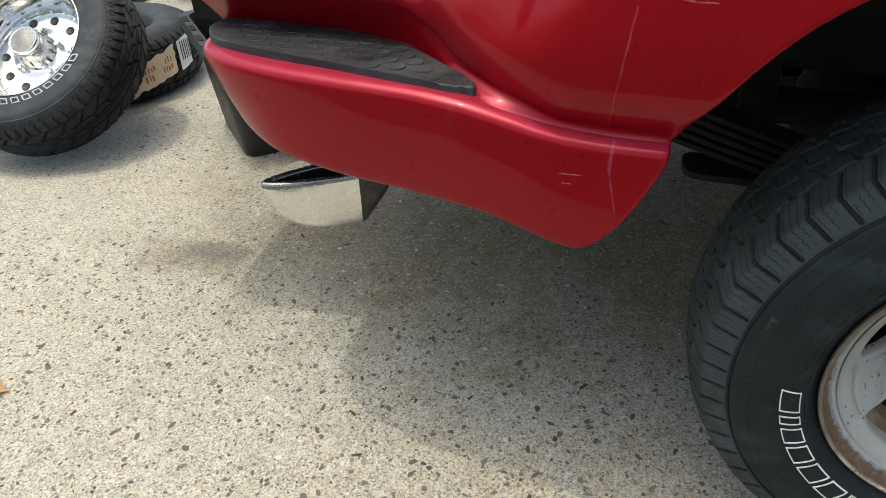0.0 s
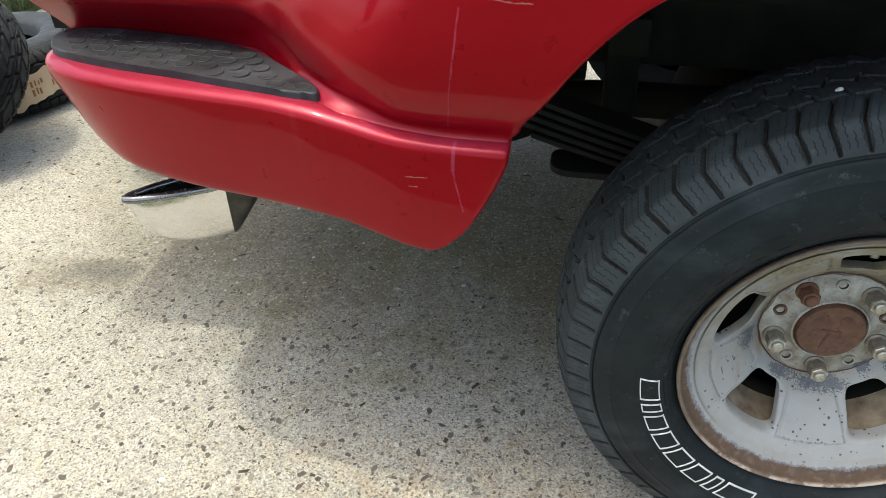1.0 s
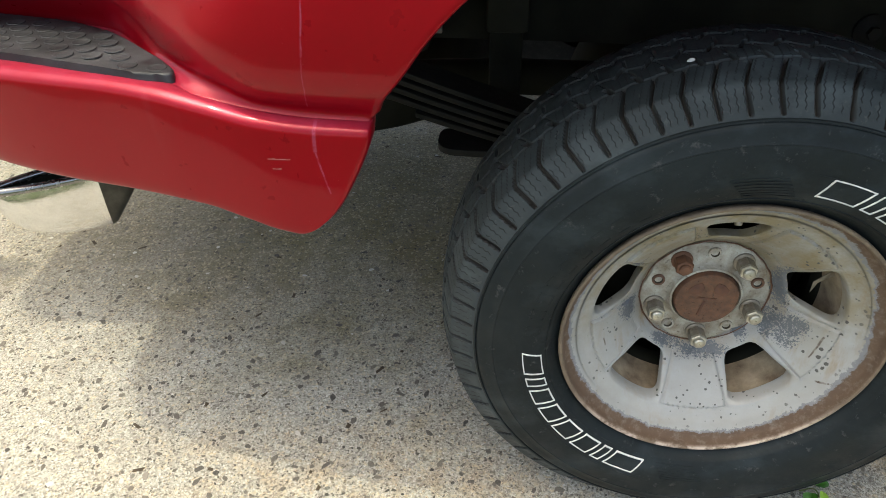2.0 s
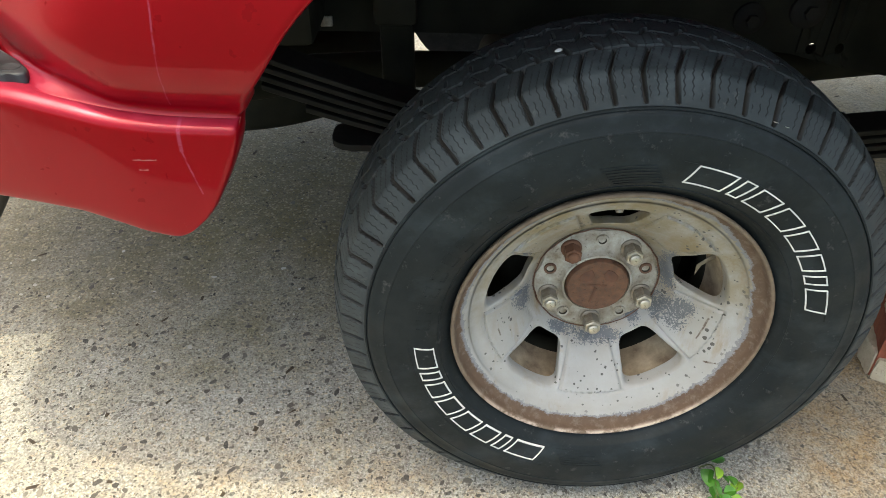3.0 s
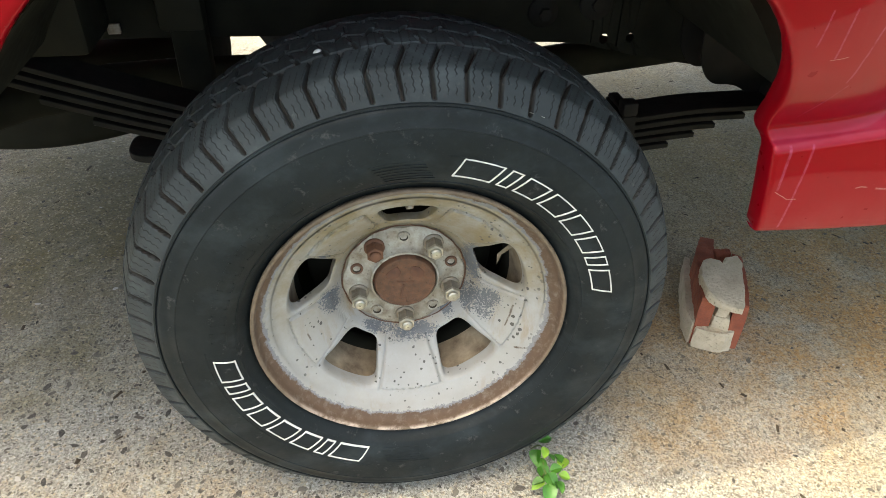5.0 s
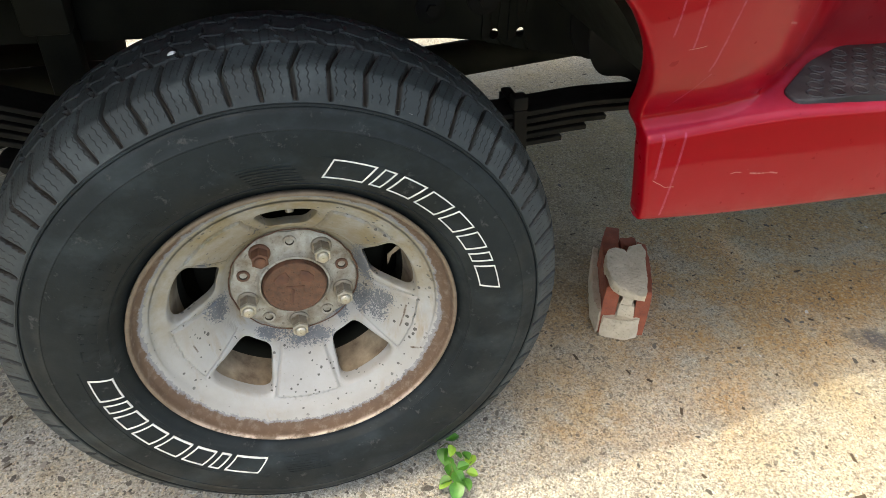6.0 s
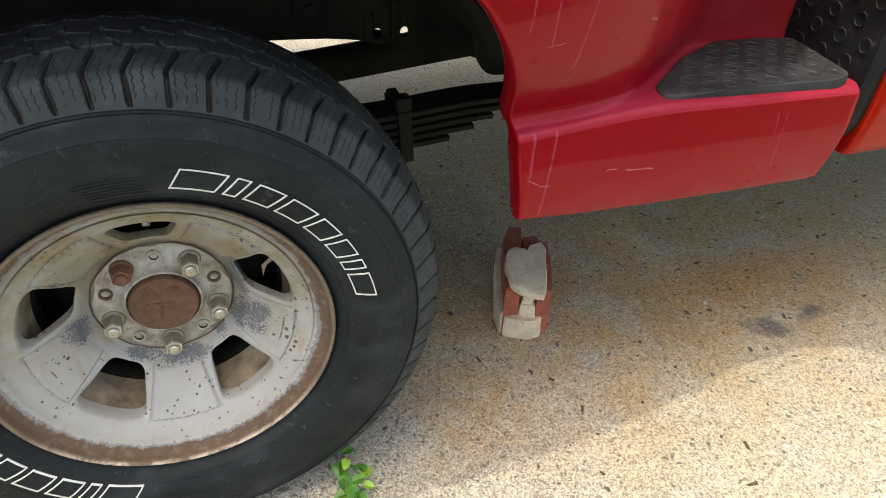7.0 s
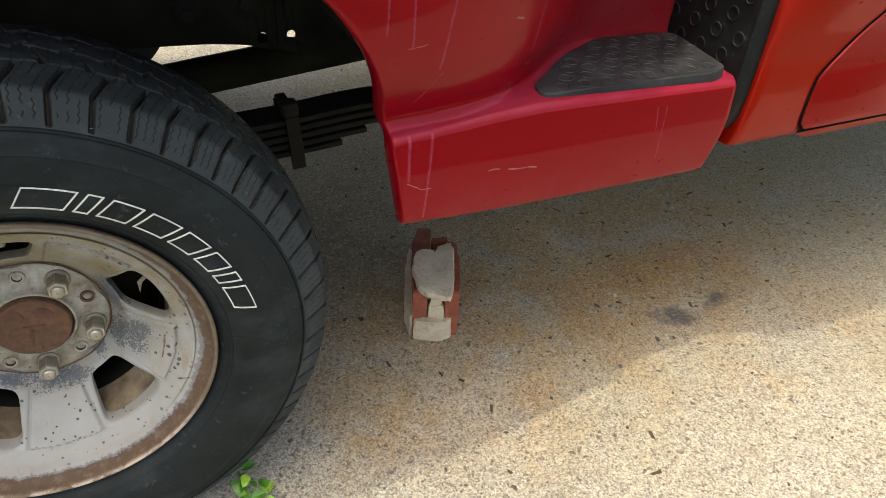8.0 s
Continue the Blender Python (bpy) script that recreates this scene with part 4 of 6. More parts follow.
def squash(p):
    """The tyre's flat under load, in coordinates from the hub."""
    floor = -HUB_Z + 0.0005
    low = max(0.0, -p.z - 0.20) / 0.146
    spread = max(0.0, 1 - (p.x / 0.20) ** 2) * min(low, 1) ** 1.5
    side = p.y - TYRE_Y
    r = math.hypot(p.x, p.z)
    bulge = 0.010 * spread * math.sin(math.pi * min(max((r - 0.21) / 0.15, 0), 1))
    q = Vector((p.x, p.y + math.copysign(bulge, side), p.z))
    if q.z < floor:
        q.z = floor
    elif spread > 0:
        q.z = q.z + spread * max(0.0, r - 0.25) * 0.10 if q.z + spread * max(0.0, r - 0.25) * 0.10 > floor else q.z
    return q


BLOCKS = 63


def pitch_at(a):
    """The number of tread blocks up to the angle a; their length varies round the tyre."""
    return BLOCKS * a / (2 * math.pi) + 0.2546 * math.sin(5 * (a - radians(110)))


def zigzag(p):
    return abs((p % 1.0) * 2 - 1) * 2 - 1


def groove_bend(v):
    """How far the shoulder grooves lean, in blocks, at v from the tread's middle: a lean down to the knee, then nearly straight."""
    return 0.38 * min(1, max(0, (v - 0.052) / 0.0345)) - 0.10 * min(1, max(0, (v - 0.0865) / 0.02))


def slot(p, centre, half):
    """How far inside a cross slot of that half width, in blocks."""
    g = abs((p - centre + 0.5) % 1.0 - 0.5)
    return min(1, max(0, (half + 0.04 - g) / 0.04))


def groove(a, w):
    """Depth of the tread pattern at angle a and place w across (outer side positive)."""
    p = pitch_at(a)
    d = 0.0
    side = 1 if w > 0 else -1
    v = abs(w)
    if v > 0.0535:  # shoulder blocks with bent cross grooves that widen a little towards the wall
        half = 0.030 + 0.020 * max(0, (v - 0.0865) / 0.02)
        d = 0.0070 * slot(p - side * groove_bend(v), 0.5, half) * (1.0 if v < 0.1035 else max(0.0, 1 - (v - 0.1035) / 0.0030))
    # narrow grooves round the tyre, stepped from block to block
    for centre, amp, half in ((0.0515, 0.0007, 0.0005), (0.0205, 0.0030, 0.0010)):
        g = abs(v - centre - amp * zigzag(p + (0.25 if side > 0 else 0.75)))
        if g < half + 0.0010:
            d = max(d, 0.0050 * min(1, (half + 0.0010 - g) / 0.0010))
    if 0.0375 < v < 0.0535:  # short slanted slots where the middle rib meets the shoulder
        d = max(d, 0.0065 * slot(p, 0.02 - side * (v - 0.0455) * 16, 0.055))
    elif 0.0205 < v <= 0.0375:  # a thin crooked cut that carries each slot on across the rib
        d = max(d, 0.0022 * slot(p, 0.02 + side * (0.13 - (v - 0.029) * 12), 0.012))
    if 0.008 < v < 0.0300:  # slots on the inner side of the rib
        d = max(d, 0.0060 * slot(p, 0.52 + side * (v - 0.019) * 18, 0.045))
    if v <= 0.008:
        d = max(d, 0.0025 * slot(p, 0.25, 0.02))
    return d


def make_tyre():
    bm = bmesh.new()
    steps = BLOCKS * 24
    across = [-0.107, -0.104, -0.100, -0.096, -0.0915, -0.086] + [-0.082 + 0.0041 * k for k in range(13)] + [-0.030 + 0.0025 * k for k in range(18)] + [0.0150 + 0.00125 * k for k in range(33)] + [0.0575, 0.060, 0.064, 0.068, 0.072, 0.076, 0.080, 0.083, 0.0855, 0.0875, 0.090, 0.093, 0.0965, 0.099, 0.1015, 0.1035, 0.1050, 0.1060, 0.1065, 0.1070]
    crown = curve((0, 0.3675), (0.04, 0.3655), (0.06, 0.3608), (0.075, 0.3560), (0.0845, 0.3525), (0.0865, 0.3513), (0.0885, 0.3488), (0.096, 0.3375), (0.1025, 0.3282), (0.1050, 0.3248), (0.1065, 0.3212), (0.1070, 0.3200))
    uv = bm.loops.layers.uv.new("UVMap")
    depth = bm.verts.layers.float.new("depth")
    rows = []
    for w in across:
        base = crown(abs(w))
        row = []
        for k in range(steps):
            a = 2 * math.pi * (k / steps + math.copysign(groove_bend(abs(w)), w) / BLOCKS)
            d = groove(a, w)
            r = base - d
            inward = d * 0.5 * min(1, max(0, (abs(w) - 0.080) / 0.02))
            row.append(bm.verts.new(squash(Vector((r * math.cos(a), TYRE_Y - w + math.copysign(inward, w), r * math.sin(a))))))
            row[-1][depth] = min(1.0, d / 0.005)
        rows.append(row)
    for j, (a, b) in enumerate(zip(rows, rows[1:])):
        for k in range(steps):
            f = bm.faces.new((a[k], a[(k + 1) % steps], b[(k + 1) % steps], b[k]))
            for loop, (i, v) in zip(f.loops, ((k, j), (k + 1, j), (k + 1, j + 1), (k, j + 1))):
                loop[uv].uv = (pitch_at(2 * math.pi * i / steps), abs(across[v]))
    # sidewalls: a ridge under the shoulder, then the smooth wall down to the rim
    wall = [(0.3200, 0.1074), (0.3192, 0.1094), (0.3172, 0.1098), (0.3163, 0.1080), (0.3155, 0.1090)]
    wall += [(r, tyre_w(r)) for r in (0.313, 0.310, 0.304, 0.2965)] + [(0.2955, tyre_w(0.2955) + 0.0007), (0.2943, tyre_w(0.294) + 0.0007), (0.2935, tyre_w(0.2935))]
    wall += [(r, tyre_w(r)) for r in (0.285, 0.275, 0.265, 0.255, 0.245, 0.235, 0.2255)] + [(0.2248, tyre_w(0.2248) + 0.0012), (0.2225, tyre_w(0.2225) + 0.0012), (0.2218, tyre_w(0.2218))]
    wall += [(r, tyre_w(r)) for r in (0.2175, 0.2125, 0.2085, 0.204, 0.200)]
    fine = 232
    for side in (1, -1):
        rings = [[bm.verts.new(squash(Vector((r * math.cos(a), TYRE_Y - side * w, r * math.sin(a))))) for a in (2 * math.pi * k / fine for k in range(fine))] for r, w in wall]
        for a, b in zip(rings, rings[1:]):
            for k in range(fine):
                f = bm.faces.new((a[k], a[(k + 1) % fine], b[(k + 1) % fine], b[k]))
                f.material_index = 1
    return bm


HUB = (0, 0, HUB_Z)
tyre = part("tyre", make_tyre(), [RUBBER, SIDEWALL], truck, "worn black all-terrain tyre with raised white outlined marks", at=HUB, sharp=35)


def wall_strip(bm, points, width, lift=0.0012, closed=True):
    """A raised line on the sidewall through (radius, angle) points."""
    flat = [Vector((p[0] * math.cos(p[1]), p[0] * math.sin(p[1]))) for p in points]
    n = len(flat)
    left, right = [], []
    for i, p in enumerate(flat):
        a = flat[i - 1] if closed or i else p
        b = flat[(i + 1) % n] if closed or i < n - 1 else p
        d1, d2 = (p - a), (b - p)
        d1 = d1.normalized() if d1.length > 1e-7 else d2.normalized()
        d2 = d2.normalized() if d2.length > 1e-7 else d1
        t = (d1 + d2)
        t = t.normalized() if t.length > 1e-4 else d1
        nrm = Vector((-t.y, t.x))
        k = 1 / max(0.5, abs(nrm.dot(Vector((-d1.y, d1.x)))))
        left.append(p + nrm * width * 0.5 * k)
        right.append(p - nrm * width * 0.5 * k)

    def on_wall(q, up):
        return bm.verts.new(wall_point(q.length, math.atan2(q.y, q.x), up))

    rows = [[on_wall(q, -0.001) for q in left], [on_wall(q, lift) for q in left], [on_wall(q, lift) for q in right], [on_wall(q, -0.001) for q in right]]
    last = n if closed else n - 1
    for a, b in zip(rows, rows[1:]):
        for i in range(last):
            bm.faces.new((a[i], a[(i + 1) % n], b[(i + 1) % n], b[i]))


def bar_mark(start, width, slant=0.009, lo=0.2315, hi=0.2565):
    """The outline of a leaning bar; the arc runs clockwise from the angle start."""
    corners = [(lo, 0.0), (lo, width), (hi, width), (hi, 0.0)]
    pts = []
    for (r1, s1), (r2, s2) in zip(corners, corners[1:] + corners[:1]):
        for k in range(4):
            t = k / 4
            r, s = r1 + (r2 - r1) * t, s1 + (s2 - s1) * t
            pts.append((r, start - (s + slant * (r - lo) / (hi - lo)) / 0.244))
    return pts


MARK_WIDTHS = (0.045, 0.013, 0.029, 0.032, 0.029, 0.025, 0.013, 0.035)
for begin, out in ((79.5, 0.0075), (252.5, 0.001)):
    a = radians(begin)
    for width in MARK_WIDTHS:
        bm = bmesh.new()
        wall_strip(bm, bar_mark(a, width, lo=0.2305 + out, hi=0.2545 + out), 0.0015)
        part("white_mark", bm, WHITE_RUBBER, tyre, "white outlined bar")
        a -= (width + 0.0095) / 0.244
    # a raised frame line and a hatched patch before the bars
    bm = bmesh.new()
    e = radians(begin)
    line = [(0.2635, e + 0.03 - 0.1 * k / 1.0) for k in range(14)]
    line = [(0.228, line[0][1])] + line + [(0.228, line[-1][1])]
    wall_strip(bm, line, 0.0012, 0.0006, closed=False)
    for k in range(7):
        r = 0.2315 + 0.004 * k
        wall_strip(bm, [(r, e + 0.08 + 0.02 * j + 0.01 * k) for j in range(13)], 0.0016, 0.0006, closed=False)
    part("hatched_patch", bm, SIDEWALL, tyre, "raised black hatched patch")


def wall_text(text, start, radius, size, lift=0.0007):
    """Raised black lettering that runs clockwise round the sidewall."""
    data = bpy.data.curves.new("lettering", "FONT")
    data.body, data.size, data.align_x = text, size, "LEFT"
    data.resolution_u = 3
    holder = new("size_lettering", data)
    bpy.context.view_layer.update()
    flat = bpy.data.meshes.new_from_object(holder.evaluated_get(bpy.context.evaluated_depsgraph_get()))
    bpy.data.objects.remove(holder)
    bm = bmesh.new()
    bm.from_mesh(flat)
    bpy.data.meshes.remove(flat)
    for v in bm.verts:
        v.co = wall_point(radius + v.co.y, start - v.co.x / radius, lift)
    return bm


part("size_lettering", wall_text("235/75R15", radians(-4), 0.236, 0.026), SIDEWALL, tyre, "raised black size lettering")
for k in range(9):
    s = radians(176 - 6.4 * k)
    bm = bmesh.new()
    wall_strip(bm, [(0.236, s), (0.236, s - 0.06), (0.254, s - 0.066), (0.254, s - 0.006)], 0.0013, 0.0005)
    part("raised_bar", bm, SIDEWALL, tyre, "raised black bar")

def splash(points, material, name, label, wide=0.006, high=0.004, seed=1):
    """Small uneven flecks on the tread or wall at (w, radius, angle in degrees)."""
    for i, (w, r, deg) in enumerate(points):
        bm = bmesh.new()
        a = radians(deg)
        ring = []
        for k in range(12):
            t = 2 * math.pi * k / 12
            g = 0.7 + 0.35 * noise.noise(Vector((math.cos(t) * 2, math.sin(t) * 2, seed + i)))
            ring.append(bm.verts.new(squash(Vector(((r + high * g * math.sin(t) * 0.4) * math.cos(a + wide * g * math.cos(t) / r), TYRE_Y - w - high * g * math.sin(t), (r + high * g * math.sin(t) * 0.4) * math.sin(a + wide * g * math.cos(t) / r))))))
        bm.faces.new(ring)
        part(name, bm, material, tyre, label)


bm = bmesh.new()
bmesh.ops.create_icosphere(bm, subdivisions=2, radius=0.0031)
for v in bm.verts:
    lump = v.co * (1 + 0.4 * noise.noise(v.co * 260))
    a = radians(104.8) + lump.x * 1.5 / 0.366
    r = 0.3655 + max(0.0, lump.z) * 0.9
    v.co = Vector((r * math.cos(a), TYRE_Y - 0.0415 + lump.y, r * math.sin(a)))
part("white_fleck", bm, WHITE_RUBBER, tyre, "white fleck")
splash([(0.1058, 0.3270, 66.6), (0.1056, 0.3275, 64.0)], WHITE_RUBBER, "white_fleck", "small white fleck", 0.0032, 0.005, 5)

# ---- wheel ----
disc_y = curve((0.040, 0.004), (0.060, 0.004), (0.086, 0.004), (0.092, 0.000), (0.100, -0.011), (0.112, -0.025), (0.135, -0.047), (0.160, -0.066), (0.170, -0.0725), (0.177, -0.077), (0.183, -0.083))


def rim_profile():
    """The rim's outer lip from the disc to the rolled flange, as (y, r)."""
    pts = [(-0.0735, 0.1755), (-0.0775, 0.1800), (-0.0805, 0.1830), (-0.0835, 0.1860), (-0.0868, 0.1900), (-0.0893, 0.1945), (-0.0912, 0.1985), (-0.0935, 0.2008), (-0.0990, 0.2018), (-0.1040, 0.2028), (-0.1062, 0.2042), (-0.1068, 0.2062), (-0.1060, 0.2078), (-0.1045, 0.2085), (-0.101, 0.2084), (-0.094, 0.2055), (-0.088, 0.203)]
    return [(p.x, p.y) for p in rounded([(a, b, 0) for a, b in pts], 1)]


bm = bmesh.new()
turned(bm, rim_profile(), 192)
rim = part("wheel_rim", bm, WHEEL, truck, "silver-white steel wheel with chipped paint and rusty lip", at=HUB, sharp=50)


bm = bmesh.new()
turned(bm, [(0.006, 0.1557), (-0.010, 0.159), (-0.045, 0.168), (-0.0725, 0.1757)], 128)
part("rim_barrel", bm, DRUM, rim, "dusty tan inside of the rim")
bm = bmesh.new()
turned(bm, [(0.115, 0.196), (0.10, 0.180), (0.060, 0.166), (0.040, 0.160), (0.037, 0.1535), (0.031, 0.1515), (0.020, 0.1530), (0.006, 0.1557)], 96)
part("inner_rim", bm, UNDER, rim, "dark inner half of the rim")


def panel_edge(r, t):
    """How far inside a raised spoke panel (0 outside, 1 inside) at radius r and angle t from its middle."""
    across = (radians(16.5) - abs(t)) * r
    along = min(r - 0.104, 0.1625 - r)
    d = min(across, along)
    return min(max((d + 0.0012) / 0.0028, 0), 1) - 1.1 * math.exp(-((d / 0.0016) ** 2))


def make_disc():
    """The five-window centre: each sector is meshed round its window."""
    bm = bmesh.new()
    n, rings = 160, 40
    r_in, r_out = 0.040, 0.183
    for s in range(5):
        mid = radians(90 + 72 * s)
        # window outline in (arc angle, radius) about its middle
        rc, hr, wide = (0.1372, 0.0240, 0.84) if s == 0 else (0.1340, 0.0285, 1.0)
        hole, outer = [], []
        for k in range(n):
            p = 2 * math.pi * k / n
            c, q = math.cos(p), math.sin(p)
            m = (abs(c) ** 5 + abs(q) ** 5) ** (-1 / 5)
            rr = rc + hr * q * m
            half = wide * (radians(13.0) + (rr - 0.106) / 0.057 * radians(5.5))
            hole.append((half * c * m, rr))
            e = 1 / max(abs(c), abs(q))
            outer.append((radians(36) * c * e, rc + (q * e) * ((r_out - rc) if q > 0 else (rc - r_in))))
        def place(t, r, drop=0.0):
            other = ((t + math.radians(72)) % math.radians(72)) - math.radians(36)
            y = disc_y(r) - 0.0030 * panel_edge(r, other) + drop
            # the spoke panels stand a little flatter than the dish between them
            return Vector((r * math.cos(mid + t), y, r * math.sin(mid + t)))
        grid_rows = []
        for j in range(rings + 1):
            f = (j / rings) ** 1.3
            grid_rows.append([place(h[0] * (1 - f) + o[0] * f, h[1] * (1 - f) + o[1] * f, 0.0030 * max(0, 1 - f * 9) ** 2) for h, o in zip(hole, outer)])
        inside = [[place(h[0] * k, rc + (h[1] - rc) * k, d) for h in hole] for k, d in ((0.985, 0.006), (0.975, 0.011), (0.975, 0.020))]
        rows = list(reversed(inside)) + grid_rows
        vs = [[bm.verts.new(p) for p in row] for row in rows]
        for a, b in zip(vs, vs[1:]):
            for k in range(n):
                bm.faces.new((a[k], a[(k + 1) % n], b[(k + 1) % n], b[k]))
    bmesh.ops.remove_doubles(bm, verts=bm.verts, dist=0.0002)
    return bm


part("wheel_disc", make_disc(), WHEEL, rim, "chipped white wheel centre with five windows", sharp=45)

bm = bmesh.new()
tube(bm, [(0.006, -0.022, 0.164), (0.005, -0.036, 0.148), (0.0045, -0.040, 0.143), (0.0045, -0.041, 0.141)], [0.0065, 0.0060, 0.0052, 0.0044], 12)
part("valve_stem", bm, NUT, rim, "grey valve stem behind the wheel window")
bm = bmesh.new()
plate(bm, [(0.150, 0.062), (0.153, 0.054), (0.135, 0.041), (0.1292, 0.024), (0.1288, 0.042)], 0.0015, pose(0, -0.022, 0, 90, 0, 0), 0.0003)
part("metal_tab", bm, NUT, rim, "pale metal tab behind the wheel window")

# hub: mounting face with holes, cap, nuts
bm = bmesh.new()
turned(bm, [(0.010, 0.088), (0.001, 0.0875), (-0.001, 0.085), (-0.0015, 0.056), (-0.004, 0.0515), (-0.010, 0.0490), (-0.011, 0.0465), (-0.004, 0.0452)], 80)
for v in bm.verts:
    r = math.hypot(v.co.x, v.co.z)
    if r > 0.08:
        a = math.atan2(v.co.z, v.co.x)
        k = 1 - 0.05 * max(0.0, math.cos(5 * (a - radians(90)))) ** 3
        v.co.x, v.co.z = v.co.x * k, v.co.z * k
part("hub_face", bm, HUBFACE, rim, "grimy wheel mounting face")
for s in range(5):
    a = radians(-54 + 72 * s)
    bm = bmesh.new()
    turned(bm, [(0.0, 0.0090), (-0.0030, 0.0088), (-0.0036, 0.0072), (-0.0030, 0.0058), (0.0, 0.0050), (0.004, 0.0046), (0.004, 0.0001)], 20)
    for f in bm.faces:
        f.material_index = 1 if f.calc_center_median().y > -0.0028 and math.hypot(f.calc_center_median().x, f.calc_center_median().z) < 0.0062 else 0
    part("hub_bolt", bm, [CAP_RUST if s % 2 else HUBFACE, HOLE], rim, at=(0.0705 * math.cos(a), -0.001, 0.0705 * math.sin(a)))
bm = bmesh.new()
turned(bm, [(-0.004, 0.0445), (-0.0125, 0.0440), (-0.0155, 0.0422), (-0.0160, 0.039), (-0.0150, 0.036), (-0.0150, 0.010), (-0.0152, 0.0005)], 64)
for v in bm.verts:
    v.co.y += 0.0009 * noise.noise(v.co * 55)
for r in (0.0500, 0.0885):
    ring = bmesh.new()
    turned(ring, [(-0.0005 - (0.0035 if r < 0.06 else 0), r + 0.0011), (-0.0016 - (0.0035 if r < 0.06 else 0), r), (-0.0005 - (0.0035 if r < 0.06 else 0), r - 0.0011)], 96)
    for v in ring.verts:
        k = 1 + 0.022 * noise.noise(v.co * 60)
        v.co.x, v.co.z = v.co.x * k, v.co.z * k
    part("rust_seam", ring, CAP_RUST, rim, "rust along the seam of the hub")
part("hub_cap", bm, CAP_RUST, rim, "rusted brown hub cap")
bm = bmesh.new()
for k in (-1, 1):
    plate(bm, [(0.006 * k, 0.019), (0.009 * k, 0.011), (0.020 * k, 0.007), (0.026 * k, 0.010), (0.027 * k, 0.017), (0.020 * k, 0.025), (0.011 * k, 0.029)], 0.002, pose(0, -0.0158, 0, 90, 0, 0), 0.0003)
plate(bm, [(-0.009, -0.028), (-0.006, -0.029), (-0.001, -0.004), (-0.004, -0.002)], 0.002, pose(0, -0.0158, 0, 90, 0, 0), 0.0003)
plate(bm, [(-0.013, 0.001), (0.012, -0.001), (0.013, 0.002), (-0.012, 0.004)], 0.002, pose(0, -0.0158, 0, 90, 0, 0), 0.0003)
part("cap_emblem", bm, CAP_DARK, rim, "dark worn emblem shape")


def lug_nut(long=1.0):
    bm = bmesh.new()
    turned(bm, [(0.0, 0.0165), (-0.003, 0.0165), (-0.0045, 0.0150), (-0.005, 0.012)], 24)
    hexa = []
    for y, r in ((-0.004, 0.0120), (-0.0215 * long, 0.0118), (-0.0228 * long, 0.0115), (-0.0235 * long, 0.0115), (-0.0240 * long, 0.0122), (-0.0285 * long, 0.0122), (-0.0300 * long, 0.0112), (-0.0302 * long, 0.0094), (-0.0345 * long, 0.0090), (-0.0365 * long, 0.0072), (-0.0375 * long, 0.0040), (-0.0378 * long, 0.0002)):
        six = r >= 0.0112
        ring = []
        for k in range(24):
            a = 2 * math.pi * k / 24
            rr = r / math.cos(((a + math.pi / 6) % (math.pi / 3)) - math.pi / 6) if six else r
            ring.append(bm.verts.new((rr * math.cos(a), y, rr * math.sin(a))))
        hexa.append(ring)
    for a, b in zip(hexa, hexa[1:]):
        for k in range(24):
            f = bm.faces.new((a[k], a[(k + 1) % 24], b[(k + 1) % 24], b[k]))
            f.material_index = 1 if f.calc_center_median().y < -0.0232 * long else 0
    return finish("lug_nut", bm, [NUT, NUT_END], 25)


nut_mesh = lug_nut(0.92)
rust_mesh = lug_nut(0.78)
rust_mesh.materials.clear()
rust_mesh.materials.append(RUSTY)
rust_mesh.materials.append(RUSTY)
for s in range(5):
    a = radians(-90 + 72 * s)
    ob = new("lug_nut", rust_mesh if s == 3 else nut_mesh)
    ob.parent = rim
    ob.location = (0.0699 * math.cos(a), -0.001, 0.0699 * math.sin(a))
    ob.scale = (0.88, 0.94, 0.88)
    tagged(ob, label="rust-brown lug nut" if s == 3 else "worn plated lug nut")

bm = bmesh.new()
turned(bm, [(0.118, 0.02), (0.118, 0.192), (0.112, 0.192), (0.108, 0.138), (0.062, 0.138), (0.052, 0.137), (0.046, 0.132), (0.040, 0.120), (0.038, 0.06), (0.038, 0.03)], 72)
part("brake_drum", bm, UNDER, truck, "dark brake drum and backing plate", at=HUB)

# ---- underbody ----
bm = bmesh.new()
tube(bm, [(0, 0.10, HUB_Z), (0, 0.6, HUB_Z)], 0.040, 24)
tube(bm, [(0, 1.0, HUB_Z), (0, 1.5, HUB_Z)], 0.040, 24)
tube(bm, [(0, 0.60, HUB_Z), (0, 0.66, HUB_Z), (0, 0.72, HUB_Z), (0, 0.80, HUB_Z), (0, 0.88, HUB_Z), (0, 0.94, HUB_Z), (0, 1.0, HUB_Z)], [0.045, 0.08, 0.12, 0.14, 0.12, 0.08, 0.045], 28)
part("rear_axle", bm, UNDER, truck, "dark rear axle")
bm = bmesh.new()
tube(bm, [(0.12, 0.80, 0.296), (0.18, 0.80, 0.302), (0.22, 0.80, 0.306), (0.72, 0.80, 0.358), (2.4, 0.80, 0.53)], [0.035, 0.030, 0.042, 0.042, 0.042], 24)
part("drive_shaft", bm, UNDER, truck, "dark drive shaft")


